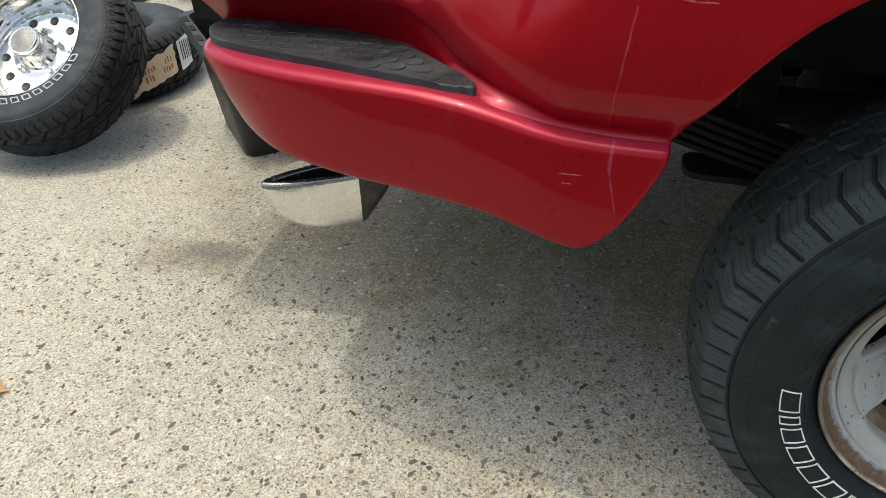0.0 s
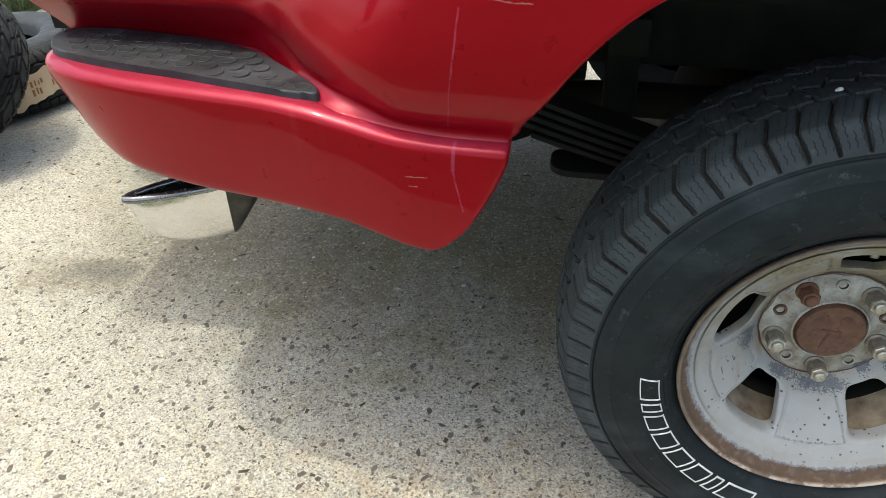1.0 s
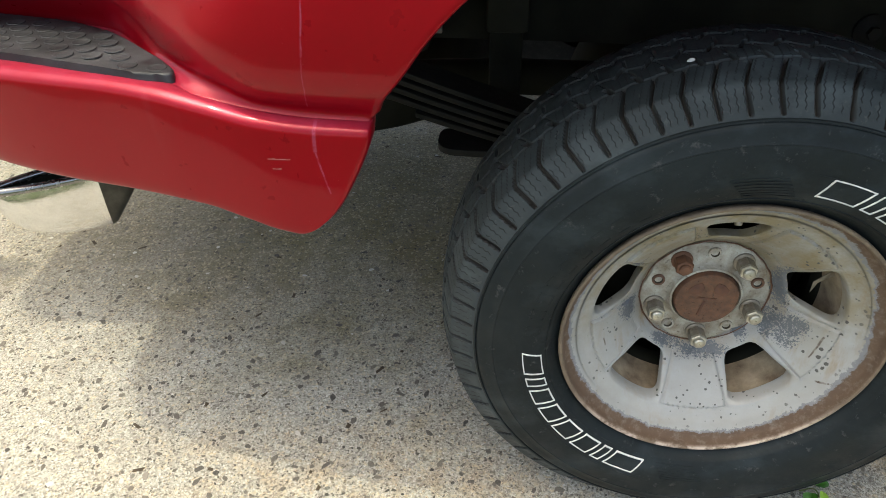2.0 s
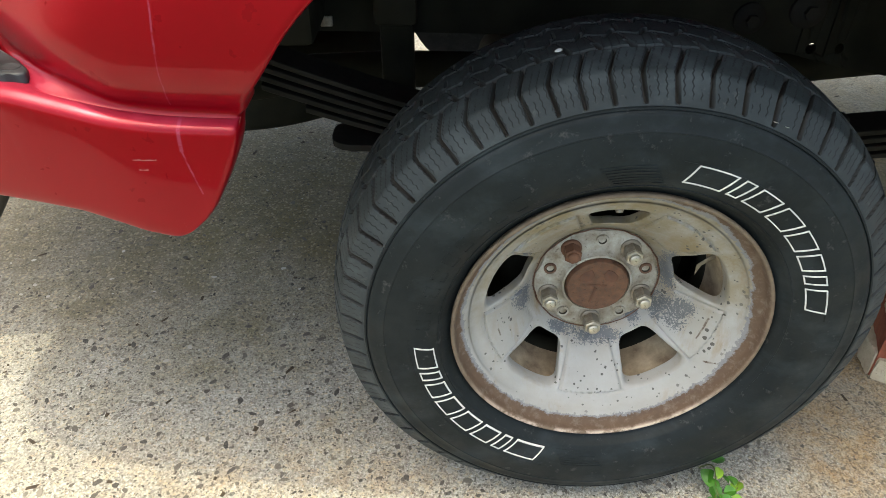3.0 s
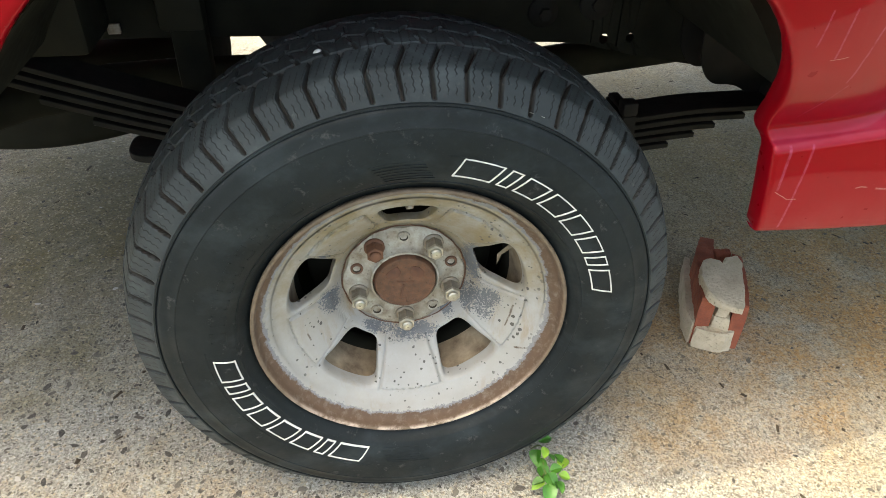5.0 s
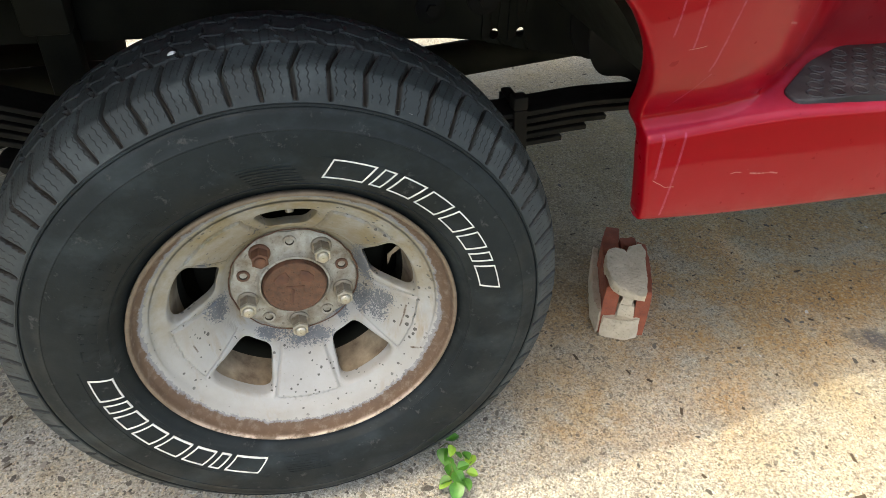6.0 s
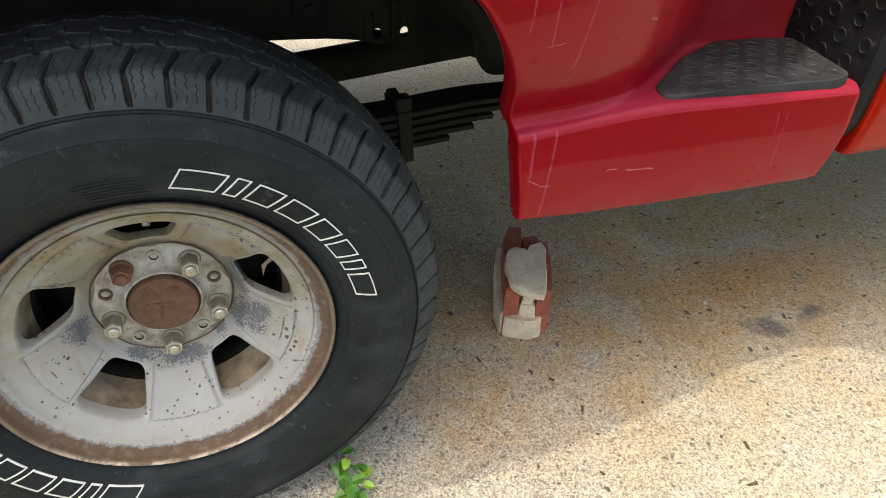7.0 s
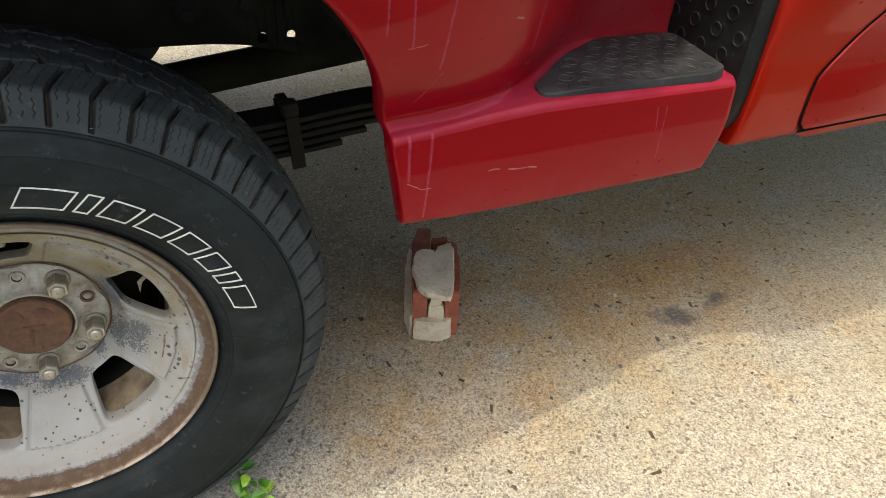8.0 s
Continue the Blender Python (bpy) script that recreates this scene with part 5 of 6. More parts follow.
def rail(y, face):
    """A channel rail with round and square holes through its web."""
    bm = bmesh.new()
    top, thick = 0.735, 0.005
    bottom = curve((-1.3, 0.62), (-0.6, 0.590), (-0.3, 0.585), (-0.1, 0.580), (0.1, 0.562), (0.317, 0.553), (0.37, 0.544), (0.45, 0.525), (0.6, 0.500), (2.4, 0.50))
    holes = [(0.384, 0.558, 0.008), (0.431, 0.558, 0.0075)]
    xs = sorted({round(-1.3 + 0.05 * k, 4) for k in range(75)} | {round(h[0] + s * 0.022, 4) for h in holes for s in (-1, 1)})
    holes.sort()
    spans = [(h[0] - 0.022, h[0] + 0.022, h) for h in holes]
    xs = [x for x in xs if not any(a + 1e-4 < x < b - 1e-4 for a, b, _ in spans)]

    def web(x, z):
        return Vector((x, y, z))

    for x1, x2 in zip(xs, xs[1:]):
        h = next((h for a, b, h in spans if abs(a - x1) < 2e-4 and abs(b - x2) < 2e-4), None)
        if h is None:
            f = [bm.verts.new(p) for p in (web(x1, bottom(x1)), web(x2, bottom(x2)), web(x2, top), web(x1, top))]
            bm.faces.new(f)
            continue
        n = 24
        ring = [bm.verts.new(web(h[0] + h[2] * math.cos(2 * math.pi * k / n), h[1] + h[2] * 1.15 * math.sin(2 * math.pi * k / n))) for k in range(n)]
        edge = []
        for k in range(n):
            c, s = math.cos(2 * math.pi * k / n), math.sin(2 * math.pi * k / n)
            e = 1 / max(abs(c), abs(s))
            edge.append(bm.verts.new(web(h[0] + c * e * 0.022, (h[1] + s * e * (top - h[1])) if s > 0 else (h[1] + s * e * (h[1] - bottom(h[0] + c * e * 0.022))))))
        for k in range(n):
            bm.faces.new((ring[k], ring[(k + 1) % n], edge[(k + 1) % n], edge[k]))
    for x1, x2 in zip(xs, xs[1:]):
        for z1, z2 in ((bottom(x1), bottom(x2)), (top, top)):
            bm.faces.new([bm.verts.new(p) for p in ((x1, y, z1), (x2, y, z2), (x2, y + face * 0.06, z2), (x1, y + face * 0.06, z1))])
    bmesh.ops.remove_doubles(bm, verts=bm.verts, dist=0.0006)
    bmesh.ops.recalc_face_normals(bm, faces=bm.faces)
    bmesh.ops.solidify(bm, geom=bm.faces[:], thickness=thick)
    return bm


part("frame_rail", rail(0.34, 1), UNDER, truck, "black steel frame rail with holes")
part("frame_rail", rail(1.26, -1), UNDER, truck, "black steel frame rail with holes")
for x, z, r in ((0.272, 0.607, 0.025), (0.362, 0.619, 0.028)):
    bm = bmesh.new()
    tube(bm, [(x, 0.342, z), (x, 0.334, z), (x, 0.326, z)], [r, r, r * 0.55], 28)
    tube(bm, [(x, 0.330, z), (x, 0.318, z)], r * 0.42, 6)
    part("rail_bolt", bm, SPRING, truck, "dark bolt head with washer")
bm = bmesh.new()
box(bm, (-0.315, 0.30, 0.46), (-0.262, 0.34, 0.72), 0.008)
box(bm, (-0.32, 0.26, 0.62), (-0.255, 0.30, 0.68), 0.008)
part("bump_stop_bracket", bm, UNDER, truck)
bm = bmesh.new()
box(bm, (-0.411, 0.333, 0.596), (-0.392, 0.339, 0.612), 0.001, 1)
part("rail_tag", bm, HUBFACE, truck, "small pale tag on the frame rail")
# front spring hanger and the plates above it
bm = bmesh.new()
outline = loop_round([(0.515, 0.75), (0.525, 0.545), (0.552, 0.500), (0.600, 0.500), (0.66, 0.455), (0.705, 0.470), (0.73, 0.56), (0.75, 0.75)], 0.03)
for y in (0.255, 0.335):
    vs = [bm.verts.new((x, y, z)) for x, z in outline]
    us = [bm.verts.new((x, y + 0.006, z)) for x, z in outline]
    bm.faces.new(vs), bm.faces.new(us)
    for k in range(len(vs)):
        bm.faces.new((vs[k], vs[(k + 1) % len(vs)], us[(k + 1) % len(vs)], us[k]))
tube(bm, [(0.672, 0.235, 0.487), (0.672, 0.345, 0.487)], 0.012, 6)
tube(bm, [(0.672, 0.246, 0.487), (0.672, 0.252, 0.487)], 0.019, 20)
part("spring_hanger", bm, SPRING, truck, "dark spring hanger with bolt")

spring_z = curve((-0.85, 0.735), (-0.70, 0.690), (-0.514, 0.612), (-0.278, 0.527), (-0.1, 0.475), (0.05, 0.458), (0.378, 0.472), (0.535, 0.484), (0.67, 0.484))
spring = None
leaves = [(-0.80, 0.67), (-0.66, 0.598), (-0.55, 0.548), (-0.47, 0.512), (-0.405, 0.466)]
for k, (x0, x1) in enumerate(leaves):
    bm = bmesh.new()
    rows = []
    for j in range(41):
        x = x0 + (x1 - x0) * j / 40
        slope = (spring_z(x + 0.01) - spring_z(x - 0.01)) / 0.02
        c = 1 / math.sqrt(1 + slope * slope)
        off = 0.0115 * k * (1 + 0.25 * min(1, abs(x) / 0.5))
        px_, pz = x + slope * c * off, spring_z(x) - c * off
        th = 0.0088
        rows.append([(px_, 0.200, pz - 0.0012), (px_, 0.2012, pz), (px_, 0.2628, pz), (px_, 0.264, pz - 0.0012), (px_, 0.264, pz - th + 0.001), (px_, 0.2628, pz - th), (px_, 0.2012, pz - th), (px_, 0.200, pz - th + 0.001), (px_, 0.200, pz - 0.0012)])
    vs = grid(bm, rows)
    bm.faces.new(vs[0][:-1]), bm.faces.new(vs[-1][:-1])
    if spring is None:
        tube(bm, [(0.672, 0.200, 0.487), (0.672, 0.264, 0.487)], 0.024, 20)
        spring = part("leaf_spring", bm, SPRING, truck, "dusty dark leaf spring pack")
    else:
        part("leaf", bm, SPRING, spring)
bm = bmesh.new()
outline = loop_round([(-0.392, 0.195), (-0.392, 0.272), (0.36, 0.272), (0.36, 0.195)], 0.03)
plate(bm, outline, 0.011, Matrix(), 0.002)
for v in bm.verts:
    v.co.z += 0.445 + 0.12 * max(0, -v.co.x - 0.2) ** 1.2 - 0.02 * max(0, 0.2 + v.co.x)
part("overload_leaf", bm, SPRING, spring)
bm = bmesh.new()
tilt = pose(0.392, 0, 0.445, 0, -4, 0)
box(bm, (-0.011, 0.190, -0.055), (0.011, 0.1955, 0.036), 0.001, 1, tilt)
box(bm, (-0.011, 0.2685, -0.055), (0.011, 0.274, 0.036), 0.001, 1, tilt)
box(bm, (-0.013, 0.188, 0.036), (0.013, 0.215, 0.060), 0.005, 2, tilt)
box(bm, (-0.009, 0.215, 0.036), (0.009, 0.272, 0.044), 0.003, 2, tilt)
part("spring_clip", bm, SPRING, spring, "rusty spring clip")
bm = bmesh.new()
for x in (-0.07, 0.07):
    for y in (0.192, 0.272):
        tube(bm, [(x, y, 0.28), (x, y, 0.50)], 0.007, 10)
box(bm, (-0.09, 0.175, 0.285), (0.09, 0.29, 0.300), 0.004)
part("u_bolts", bm, UNDER, spring)
# shackle at the rear and the grey plate ahead of it
bm = bmesh.new()
box(bm, (-0.50, 0.20, 0.61), (-0.40, 0.33, 0.80), 0.012)
part("bed_support", bm, UNDER, truck, "dark grey bed support")

# far wheel, fuel tank and spare, dark shapes under the truck
bm = bmesh.new()
turned(bm, [(1.52, 0.20), (1.50, 0.25), (1.505, 0.315), (1.53, 0.352), (1.62, 0.360), (1.71, 0.352), (1.735, 0.315), (1.735, 0.25), (1.72, 0.20), (1.66, 0.16), (1.64, 0.02)], 72)
for v in bm.verts:
    v.co.z = max(v.co.z, -HUB_Z + 0.001)
part("far_tyre", bm, NEW_RUBBER, truck, "black tyre on the far side", at=HUB)
bm = bmesh.new()
box(bm, (1.0, 1.30, 0.36), (1.9, 1.62, 0.62), 0.05, 4)
part("fuel_tank", bm, UNDER, truck, "dark fuel tank")

# spare tyre slung flat under the rear of the bed
bm = bmesh.new()
turned(bm, [(p.x, p.y) for p in rounded([(-0.07, 0.20, 0), (-0.10, 0.24, 0), (-0.105, 0.34, 0), (-0.085, 0.385, 0), (0.0, 0.395, 0), (0.085, 0.385, 0), (0.105, 0.34, 0), (0.10, 0.24, 0), (0.07, 0.20, 0), (0.0, 0.02, 0)], 2)], 72)
for v in bm.verts:
    v.co = pose(-0.70, 0.98, 0.352, 90, 0, 0) @ (v.co * 0.96)
part("slung_spare_tyre", bm, UNDER, truck, "dark spare tyre slung under the bed")

# exhaust tip below the rear of the fender: a scoop with an open, rolled top edge
def scoop(shrink=0.0):
    rows = []
    for j in range(29):
        s = -0.14 + 1.14 * j / 28
        c = Vector((-0.858 - 0.165 * s, 0.110 - 0.092 * s, 0))
        across = Vector((-0.092, 0.165, 0)).normalized()
        if s > 0:
            w, deep = 0.029 * (1 - s**2.2) ** 0.6, 0.098 * (1 - s**4) ** 0.5
        else:
            w, deep = 0.029 * (1 - (s / 0.15) ** 4) ** 0.5, 0.098 * (1 - 0.6 * (s / 0.14) ** 2)
        if s < 0.20:
            deep *= 0.08 + 0.92 * max(0.0, (s + 0.14) / 0.34) ** 0.9
        w, deep = max(w - shrink, 0.0005), max(deep - shrink, 0.0005)
        top = 0.474 - 0.010 * s
        row = []
        for k in range(25):
            a = math.pi * k / 24
            q, v = math.cos(a), math.sin(a)
            m = (abs(q) ** 2.8 + abs(v) ** 2.8) ** (-1 / 2.8)
            row.append(c - across * w * q * m + Vector((0, 0, top - deep * v * m)))
        rows.append(row)
    return rows


shell = scoop()
bm = bmesh.new()
grid(bm, shell)
tip = part("exhaust_tip", bm, CHROME, truck, "shiny chrome exhaust tip with slanted opening", sharp=50)
bm = bmesh.new()
for k in (0, -1):
    tube(bm, [row[k] + Vector((0, 0, 0.001)) for row in shell[4:]], 0.0062, 12)
part("rolled_rim", bm, RIM_STEEL, tip, "dark rolled rim of the opening")
# thin dark skin: the underbody's reflection painted on the chrome's forward end
bm = bmesh.new()
grid(bm, scoop(-0.0008)[:10])
part("tip_reflection", bm, DARK_REFLECTION, tip, "dark reflection painted over the end of the tip")
bm = bmesh.new()
grid(bm, scoop(0.003))
part("tip_lining", bm, UNDER, tip, "sooty inside")
bm = bmesh.new()
tube(bm, [(-0.80, 0.14, 0.440), (-0.77, 0.23, 0.450), (-0.71, 0.33, 0.456), (-0.60, 0.42, 0.460), (-0.46, 0.48, 0.460), (-0.30, 0.50, 0.459), (-0.12, 0.50, 0.455), (0.06, 0.50, 0.455)], 0.034, 20)
part("exhaust_pipe", bm, UNDER, truck, "dark exhaust pipe")

# ---- loose things ----
def rough_block(bm, lo, hi, m, wear=0.004, seed=0.0, cuts=3):
    """A broken block: a subdivided box with worn corners and an uneven face."""
    res = bmesh.ops.create_cube(bm, size=1)
    vs = res["verts"]
    for v in vs:
        v.co = Vector([lo[i] + (hi[i] - lo[i]) * (v.co[i] + 0.5) for i in range(3)])
    es = list({e for v in vs for e in v.link_edges})
    bmesh.ops.subdivide_edges(bm, edges=es, cuts=cuts, use_grid_fill=True)
    vs = list(bm.verts)
    c, h = (Vector(lo) + Vector(hi)) / 2, (Vector(hi) - Vector(lo)) / 2
    for v in vs:
        d = v.co - c
        t = sorted((abs(d[i]) / h[i] for i in range(3)), reverse=True)
        if t[1] > 0.93:
            v.co -= d.normalized() * wear * (1.4 if t[2] > 0.93 else 0.7)
        q = v.co * 40 + Vector((seed, seed * 2, seed * 3))
        v.co += Vector((noise.noise(q), noise.noise(q + Vector((9, 0, 0))), noise.noise(q + Vector((0, 9, 0))))) * wear
        v.co = m @ v.co


BR = pose(0.642, 0.182, 0.0, 0, 0, -20)
pile = thing("brick_chunk", "broken red bricks joined by pale mortar on the concrete", "brick")


def shard(name, outline, z0, z1, material, wear=0.0025, seed=0.0, slope=(0.0, 0.0)):
    """A broken piece: an outline drawn up from z0 to z1 with chipped edges and an uneven top."""
    line = []
    n = len(outline)
    for i in range(n):
        p, q = Vector(outline[i]), Vector(outline[(i + 1) % n])
        steps = max(2, int((q - p).length / 0.006))
        line += [p + (q - p) * k / steps for k in range(steps)]
    mid = sum(line, Vector((0, 0))) / len(line)
    bm = bmesh.new()
    rings = []

    def chip(v, amount):
        q = v * 70 + Vector((seed, seed * 2, seed * 3))
        d = Vector((noise.noise(q), noise.noise(q + Vector((9, 0, 0))), noise.noise(q + Vector((0, 9, 0)))))
        fine = v * 260 + Vector((seed, 0, 0))
        d += 0.5 * Vector((noise.noise(fine), noise.noise(fine + Vector((5, 0, 0))), noise.noise(fine + Vector((0, 5, 0)))))
        return v + d * amount

    levels = [(1.0, z0), (1.01, z0 + (z1 - z0) * 0.25), (1.0, z0 + (z1 - z0) * 0.5), (1.0, z0 + (z1 - z0) * 0.75), (0.995, z1 - 0.003), (0.95, z1)]
    levels += [(0.82, z1), (0.66, z1), (0.5, z1), (0.34, z1), (0.17, z1)]
    for k, z in levels:
        ring = []
        for p in line:
            q = mid + (p - mid) * k
            v = chip(Vector((q.x, q.y, z + (q.x * slope[0] + q.y * slope[1]) * (z - z0) / (z1 - z0))), wear if k > 0.9 else wear * 0.8)
            v.z = max(v.z, 0.0006)
            ring.append(bm.verts.new(BR @ v))
        rings.append(ring)
    m = len(line)
    for a, b in zip(rings, rings[1:]):
        for i in range(m):
            bm.faces.new((a[i], a[(i + 1) % m], b[(i + 1) % m], b[i]))
    bm.faces.new(rings[0])
    bm.faces.new(rings[-1])
    return part(name, bm, material, pile, sharp=32)


shard("brick", [(-0.043, -0.060), (-0.015, -0.057), (-0.009, 0.05), (0.003, 0.158), (-0.024, 0.163), (-0.040, 0.10)], 0.001, 0.114, BRICK, 0.0022, 1.0)
shard("brick", [(0.020, -0.060), (0.046, -0.058), (0.054, 0.02), (0.055, 0.11), (0.038, 0.118), (0.030, 0.06)], 0.001, 0.110, BRICK, 0.0025, 2.3)
shard("brick", [(-0.001, 0.055), (0.036, 0.060), (0.037, 0.141), (0.004, 0.139)], 0.001, 0.102, BRICK, 0.0035, 9.1)
shard("mortar", [(-0.012, -0.058), (0.018, -0.063), (0.024, -0.040), (0.026, 0.05), (-0.006, 0.05), (-0.010, -0.03)], 0.001, 0.078, MORTAR, 0.0055, 4.1)
shard("mortar", [(-0.008, -0.055), (0.012, -0.058), (0.020, 0.03), (-0.004, 0.03)], 0.070, 0.108, MORTAR, 0.0050, 3.3)
shard("mortar_slab", [(-0.032, 0.050), (-0.017, 0.060), (0.001, 0.058), (0.004, 0.047), (0.012, 0.070), (0.039, 0.086), (0.044, 0.061), (0.036, -0.045), (0.028, -0.085), (0.002, -0.080), (-0.020, -0.070), (-0.034, -0.052), (-0.042, -0.005), (-0.040, 0.033)], 0.111, 0.129, MORTAR, 0.0022, 5.2, (-0.06, 0.03))
shard("mortar_slab", [(-0.040, -0.066), (-0.022, -0.073), (0.016, -0.075), (0.032, -0.064), (0.036, -0.045), (-0.042, -0.045)], 0.001, 0.049, MORTAR, 0.0028, 6.7)
shard("mortar_skim", [(-0.057, -0.020), (-0.048, -0.064), (-0.041, -0.055), (-0.037, 0.05), (-0.036, 0.158), (-0.043, 0.166), (-0.052, 0.10)], 0.004, 0.056, MORTAR, 0.0020, 7.9)

# weed growing from under the tyre
weed = thing("weed", "small green weed with rounded leaves growing by the tyre", "plant")
rng = random.Random(4)


def leaf_mesh(length, width, fold, droop):
    bm = bmesh.new()
    shape = curve((0, 0.05), (0.15, 0.55), (0.4, 1.0), (0.7, 0.85), (0.9, 0.45), (1, 0.02))
    rows = []
    for j in range(9):
        t = j / 8
        w = shape(t) * width / 2
        z = -droop * t * t * length
        rows.append([(-w, t * length, z + fold * w), (-w * 0.5, t * length, z + fold * w * 0.35), (0, t * length, z - 0.0006), (w * 0.5, t * length, z + fold * w * 0.35), (w, t * length, z + fold * w)])
    grid(bm, rows)
    return bm


stem_paths = [[(0.203, -0.064, 0.0), (0.211, -0.078, 0.030), (0.212, -0.098, 0.038), (0.206, -0.120, 0.026), (0.208, -0.150, 0.026), (0.200, -0.172, 0.008)], [(0.208, -0.122, 0.024), (0.226, -0.132, 0.022), (0.240, -0.122, 0.028)], [(0.206, -0.128, 0.022), (0.198, -0.142, 0.024), (0.190, -0.150, 0.028)]]
for path in stem_paths:
    bm = bmesh.new()
    tube(bm, rounded(path, 2), 0.0011, 6)
    part("stem", bm, STEM, weed)
# each leaf: base x, y, z, heading, length, tilt, lean, and whether it is young and pale
leaves = [
    (0.206, -0.086, 0.046, -75, 0.024, 12, 8, 0), (0.212, -0.100, 0.050, 160, 0.022, 18, -20, 1), (0.204, -0.092, 0.034, 150, 0.024, 0, 25, 0), (0.205, -0.106, 0.030, 175, 0.026, -12, 30, 0),
    (0.214, -0.106, 0.040, 195, 0.020, 25, -30, 0), (0.203, -0.118, 0.026, 185, 0.022, 5, 10, 0), (0.212, -0.136, 0.036, -80, 0.020, 15, 10, 0), (0.208, -0.138, 0.034, 190, 0.026, 5, 18, 0),
    (0.205, -0.156, 0.032, 170, 0.028, 0, -12, 0), (0.216, -0.150, 0.030, 200, 0.024, 0, -30, 0), (0.201, -0.142, 0.026, 120, 0.022, 12, -10, 1), (0.200, -0.148, 0.028, 95, 0.020, 8, 15, 0),
    (0.236, -0.128, 0.026, -25, 0.022, 22, -10, 1), (0.236, -0.120, 0.030, 20, 0.018, 20, 12, 0), (0.228, -0.134, 0.020, -110, 0.020, -5, 5, 1), (0.206, -0.066, 0.024, 60, 0.018, 10, 0, 0), (0.200, -0.170, 0.012, 150, 0.024, 0, 10, 0),
]
for x, y, z, turn, size, tilt, lean_, young in leaves:
    bm = leaf_mesh(size, size * rng.uniform(0.62, 0.92), rng.uniform(0.25, 0.8), rng.uniform(0.1, 0.7))
    m = pose(x, y, z, tilt, lean_, turn)
    for v in bm.verts:
        v.co = m @ v.co
    part("leaf", bm, YOUNG_LEAF if young else LEAF, weed, "pale young leaf" if young else "")

# dry leaf and a bit of wood on the drive
bm = bmesh.new()
lobes = []
for k in range(30):
    a = 2 * math.pi * k / 30
    lobes.append((0.020 * (0.30 + 0.75 * abs(math.cos(2.5 * a)) ** 2.2), a))
hub_rings = [[bm.verts.new((r * f * math.cos(a), r * f * math.sin(a), 0.004 + 0.016 * (r * f / 0.02) ** 2 * (0.5 + 0.5 * math.sin(3 * a + 1)))) for r, a in lobes] for f in (0.15, 0.5, 1.0)]
for p, q in zip(hub_rings, hub_rings[1:]):
    for k in range(30):
        bm.faces.new((p[k], p[(k + 1) % 30], q[(k + 1) % 30], q[k]))
bm.faces.new(hub_rings[0])
tube(bm, [(0.002, 0, 0.004), (-0.012, -0.010, 0.006), (-0.026, -0.016, 0.002)], 0.0007, 5)
for v in bm.verts:
    v.co = pose(-1.628, -0.118, 0.0, 0, 0, -40) @ v.co
solo("dry_leaf", bm, DRY, "curled brown dry leaf lying on the concrete", "leaf")
bm = bmesh.new()
rough_block(bm, (-0.05, -0.02, 0.001), (0.03, 0.02, 0.022), pose(-1.50, -0.318, 0, 0, 0, 15), 0.003, 3.0, 4)
solo("wood_scrap", bm, TWIG, "small brown scrap of wood on the concrete", "wood scrap")

# stones laid bare at the surface of the drive, a little proud
rng = random.Random(21)
verts, faces = [], []
for k in range(9500):
    x, y = rng.uniform(-2.1, 2.2), rng.uniform(-0.55, 1.3)
    if y > 0.25 + 0.3 * rng.random() and k % 4:
        continue
    s = 0.0015 + 0.0046 * rng.random() ** 2.2
    if x > 0.2:
        s *= 0.8
        if k % 5:
            continue
    turn, long = rng.uniform(0, 6.28), rng.uniform(1.0, 2.0)
    sides = rng.choice((6, 7, 8, 9))
    first = len(verts)
    ring = []
    for i in range(sides):
        a = 2 * math.pi * (i + rng.uniform(-0.3, 0.3)) / sides
        q = rng.uniform(0.7, 1.15) * s
        u, w = q * long * math.cos(a), q * math.sin(a)
        ring.append((u * math.cos(turn) - w * math.sin(turn), u * math.sin(turn) + w * math.cos(turn)))
    verts += [(x + u, y + w, 0.0) for u, w in ring] + [(x + u * 0.86, y + w * 0.86, 0.0005 + s * 0.06) for u, w in ring]
    faces += [(first + i, first + (i + 1) % sides, first + sides + (i + 1) % sides, first + sides + i) for i in range(sides)] + [tuple(first + sides + i for i in range(sides))]
me = bpy.data.meshes.new("aggregate")
me.from_pydata(verts, [], faces)
me.materials.append(STONES)
tagged(new("aggregate", me), "dark and pale stones laid bare in the concrete", "gravel", kind="stuff")

# crumbs, twigs and grit strewn on the drive
bm = bmesh.new()
rng = random.Random(11)
for k in range(520):
    x, y = rng.uniform(-2.0, 2.0), rng.uniform(-0.45, 1.6)
    s = rng.uniform(0.0012, 0.0042) * (1.6 if rng.random() < 0.08 else 1)
    turn = rng.uniform(0, 6.28)
    long = rng.choice((1.0, 1.3, 1.8, 2.8))
    vs = []
    for a, b, c in ((-1, -1, 0), (1, -0.8, 0), (1.1, 0.9, 0), (-0.8, 1, 0), (0.1, 0.0, 0.9)):
        px_, py_ = a * s * long * rng.uniform(0.7, 1.2), b * s * rng.uniform(0.6, 1.1)
        vs.append(bm.verts.new((x + px_ * math.cos(turn) - py_ * math.sin(turn), y + px_ * math.sin(turn) + py_ * math.cos(turn), 0.0004 + c * s * 0.6)))
    for i in range(4):
        bm.faces.new((vs[i], vs[(i + 1) % 4], vs[4]))
solo("grit", bm, TWIG, "dark crumbs of leaf and bark strewn over the concrete", "debris", kind="stuff")


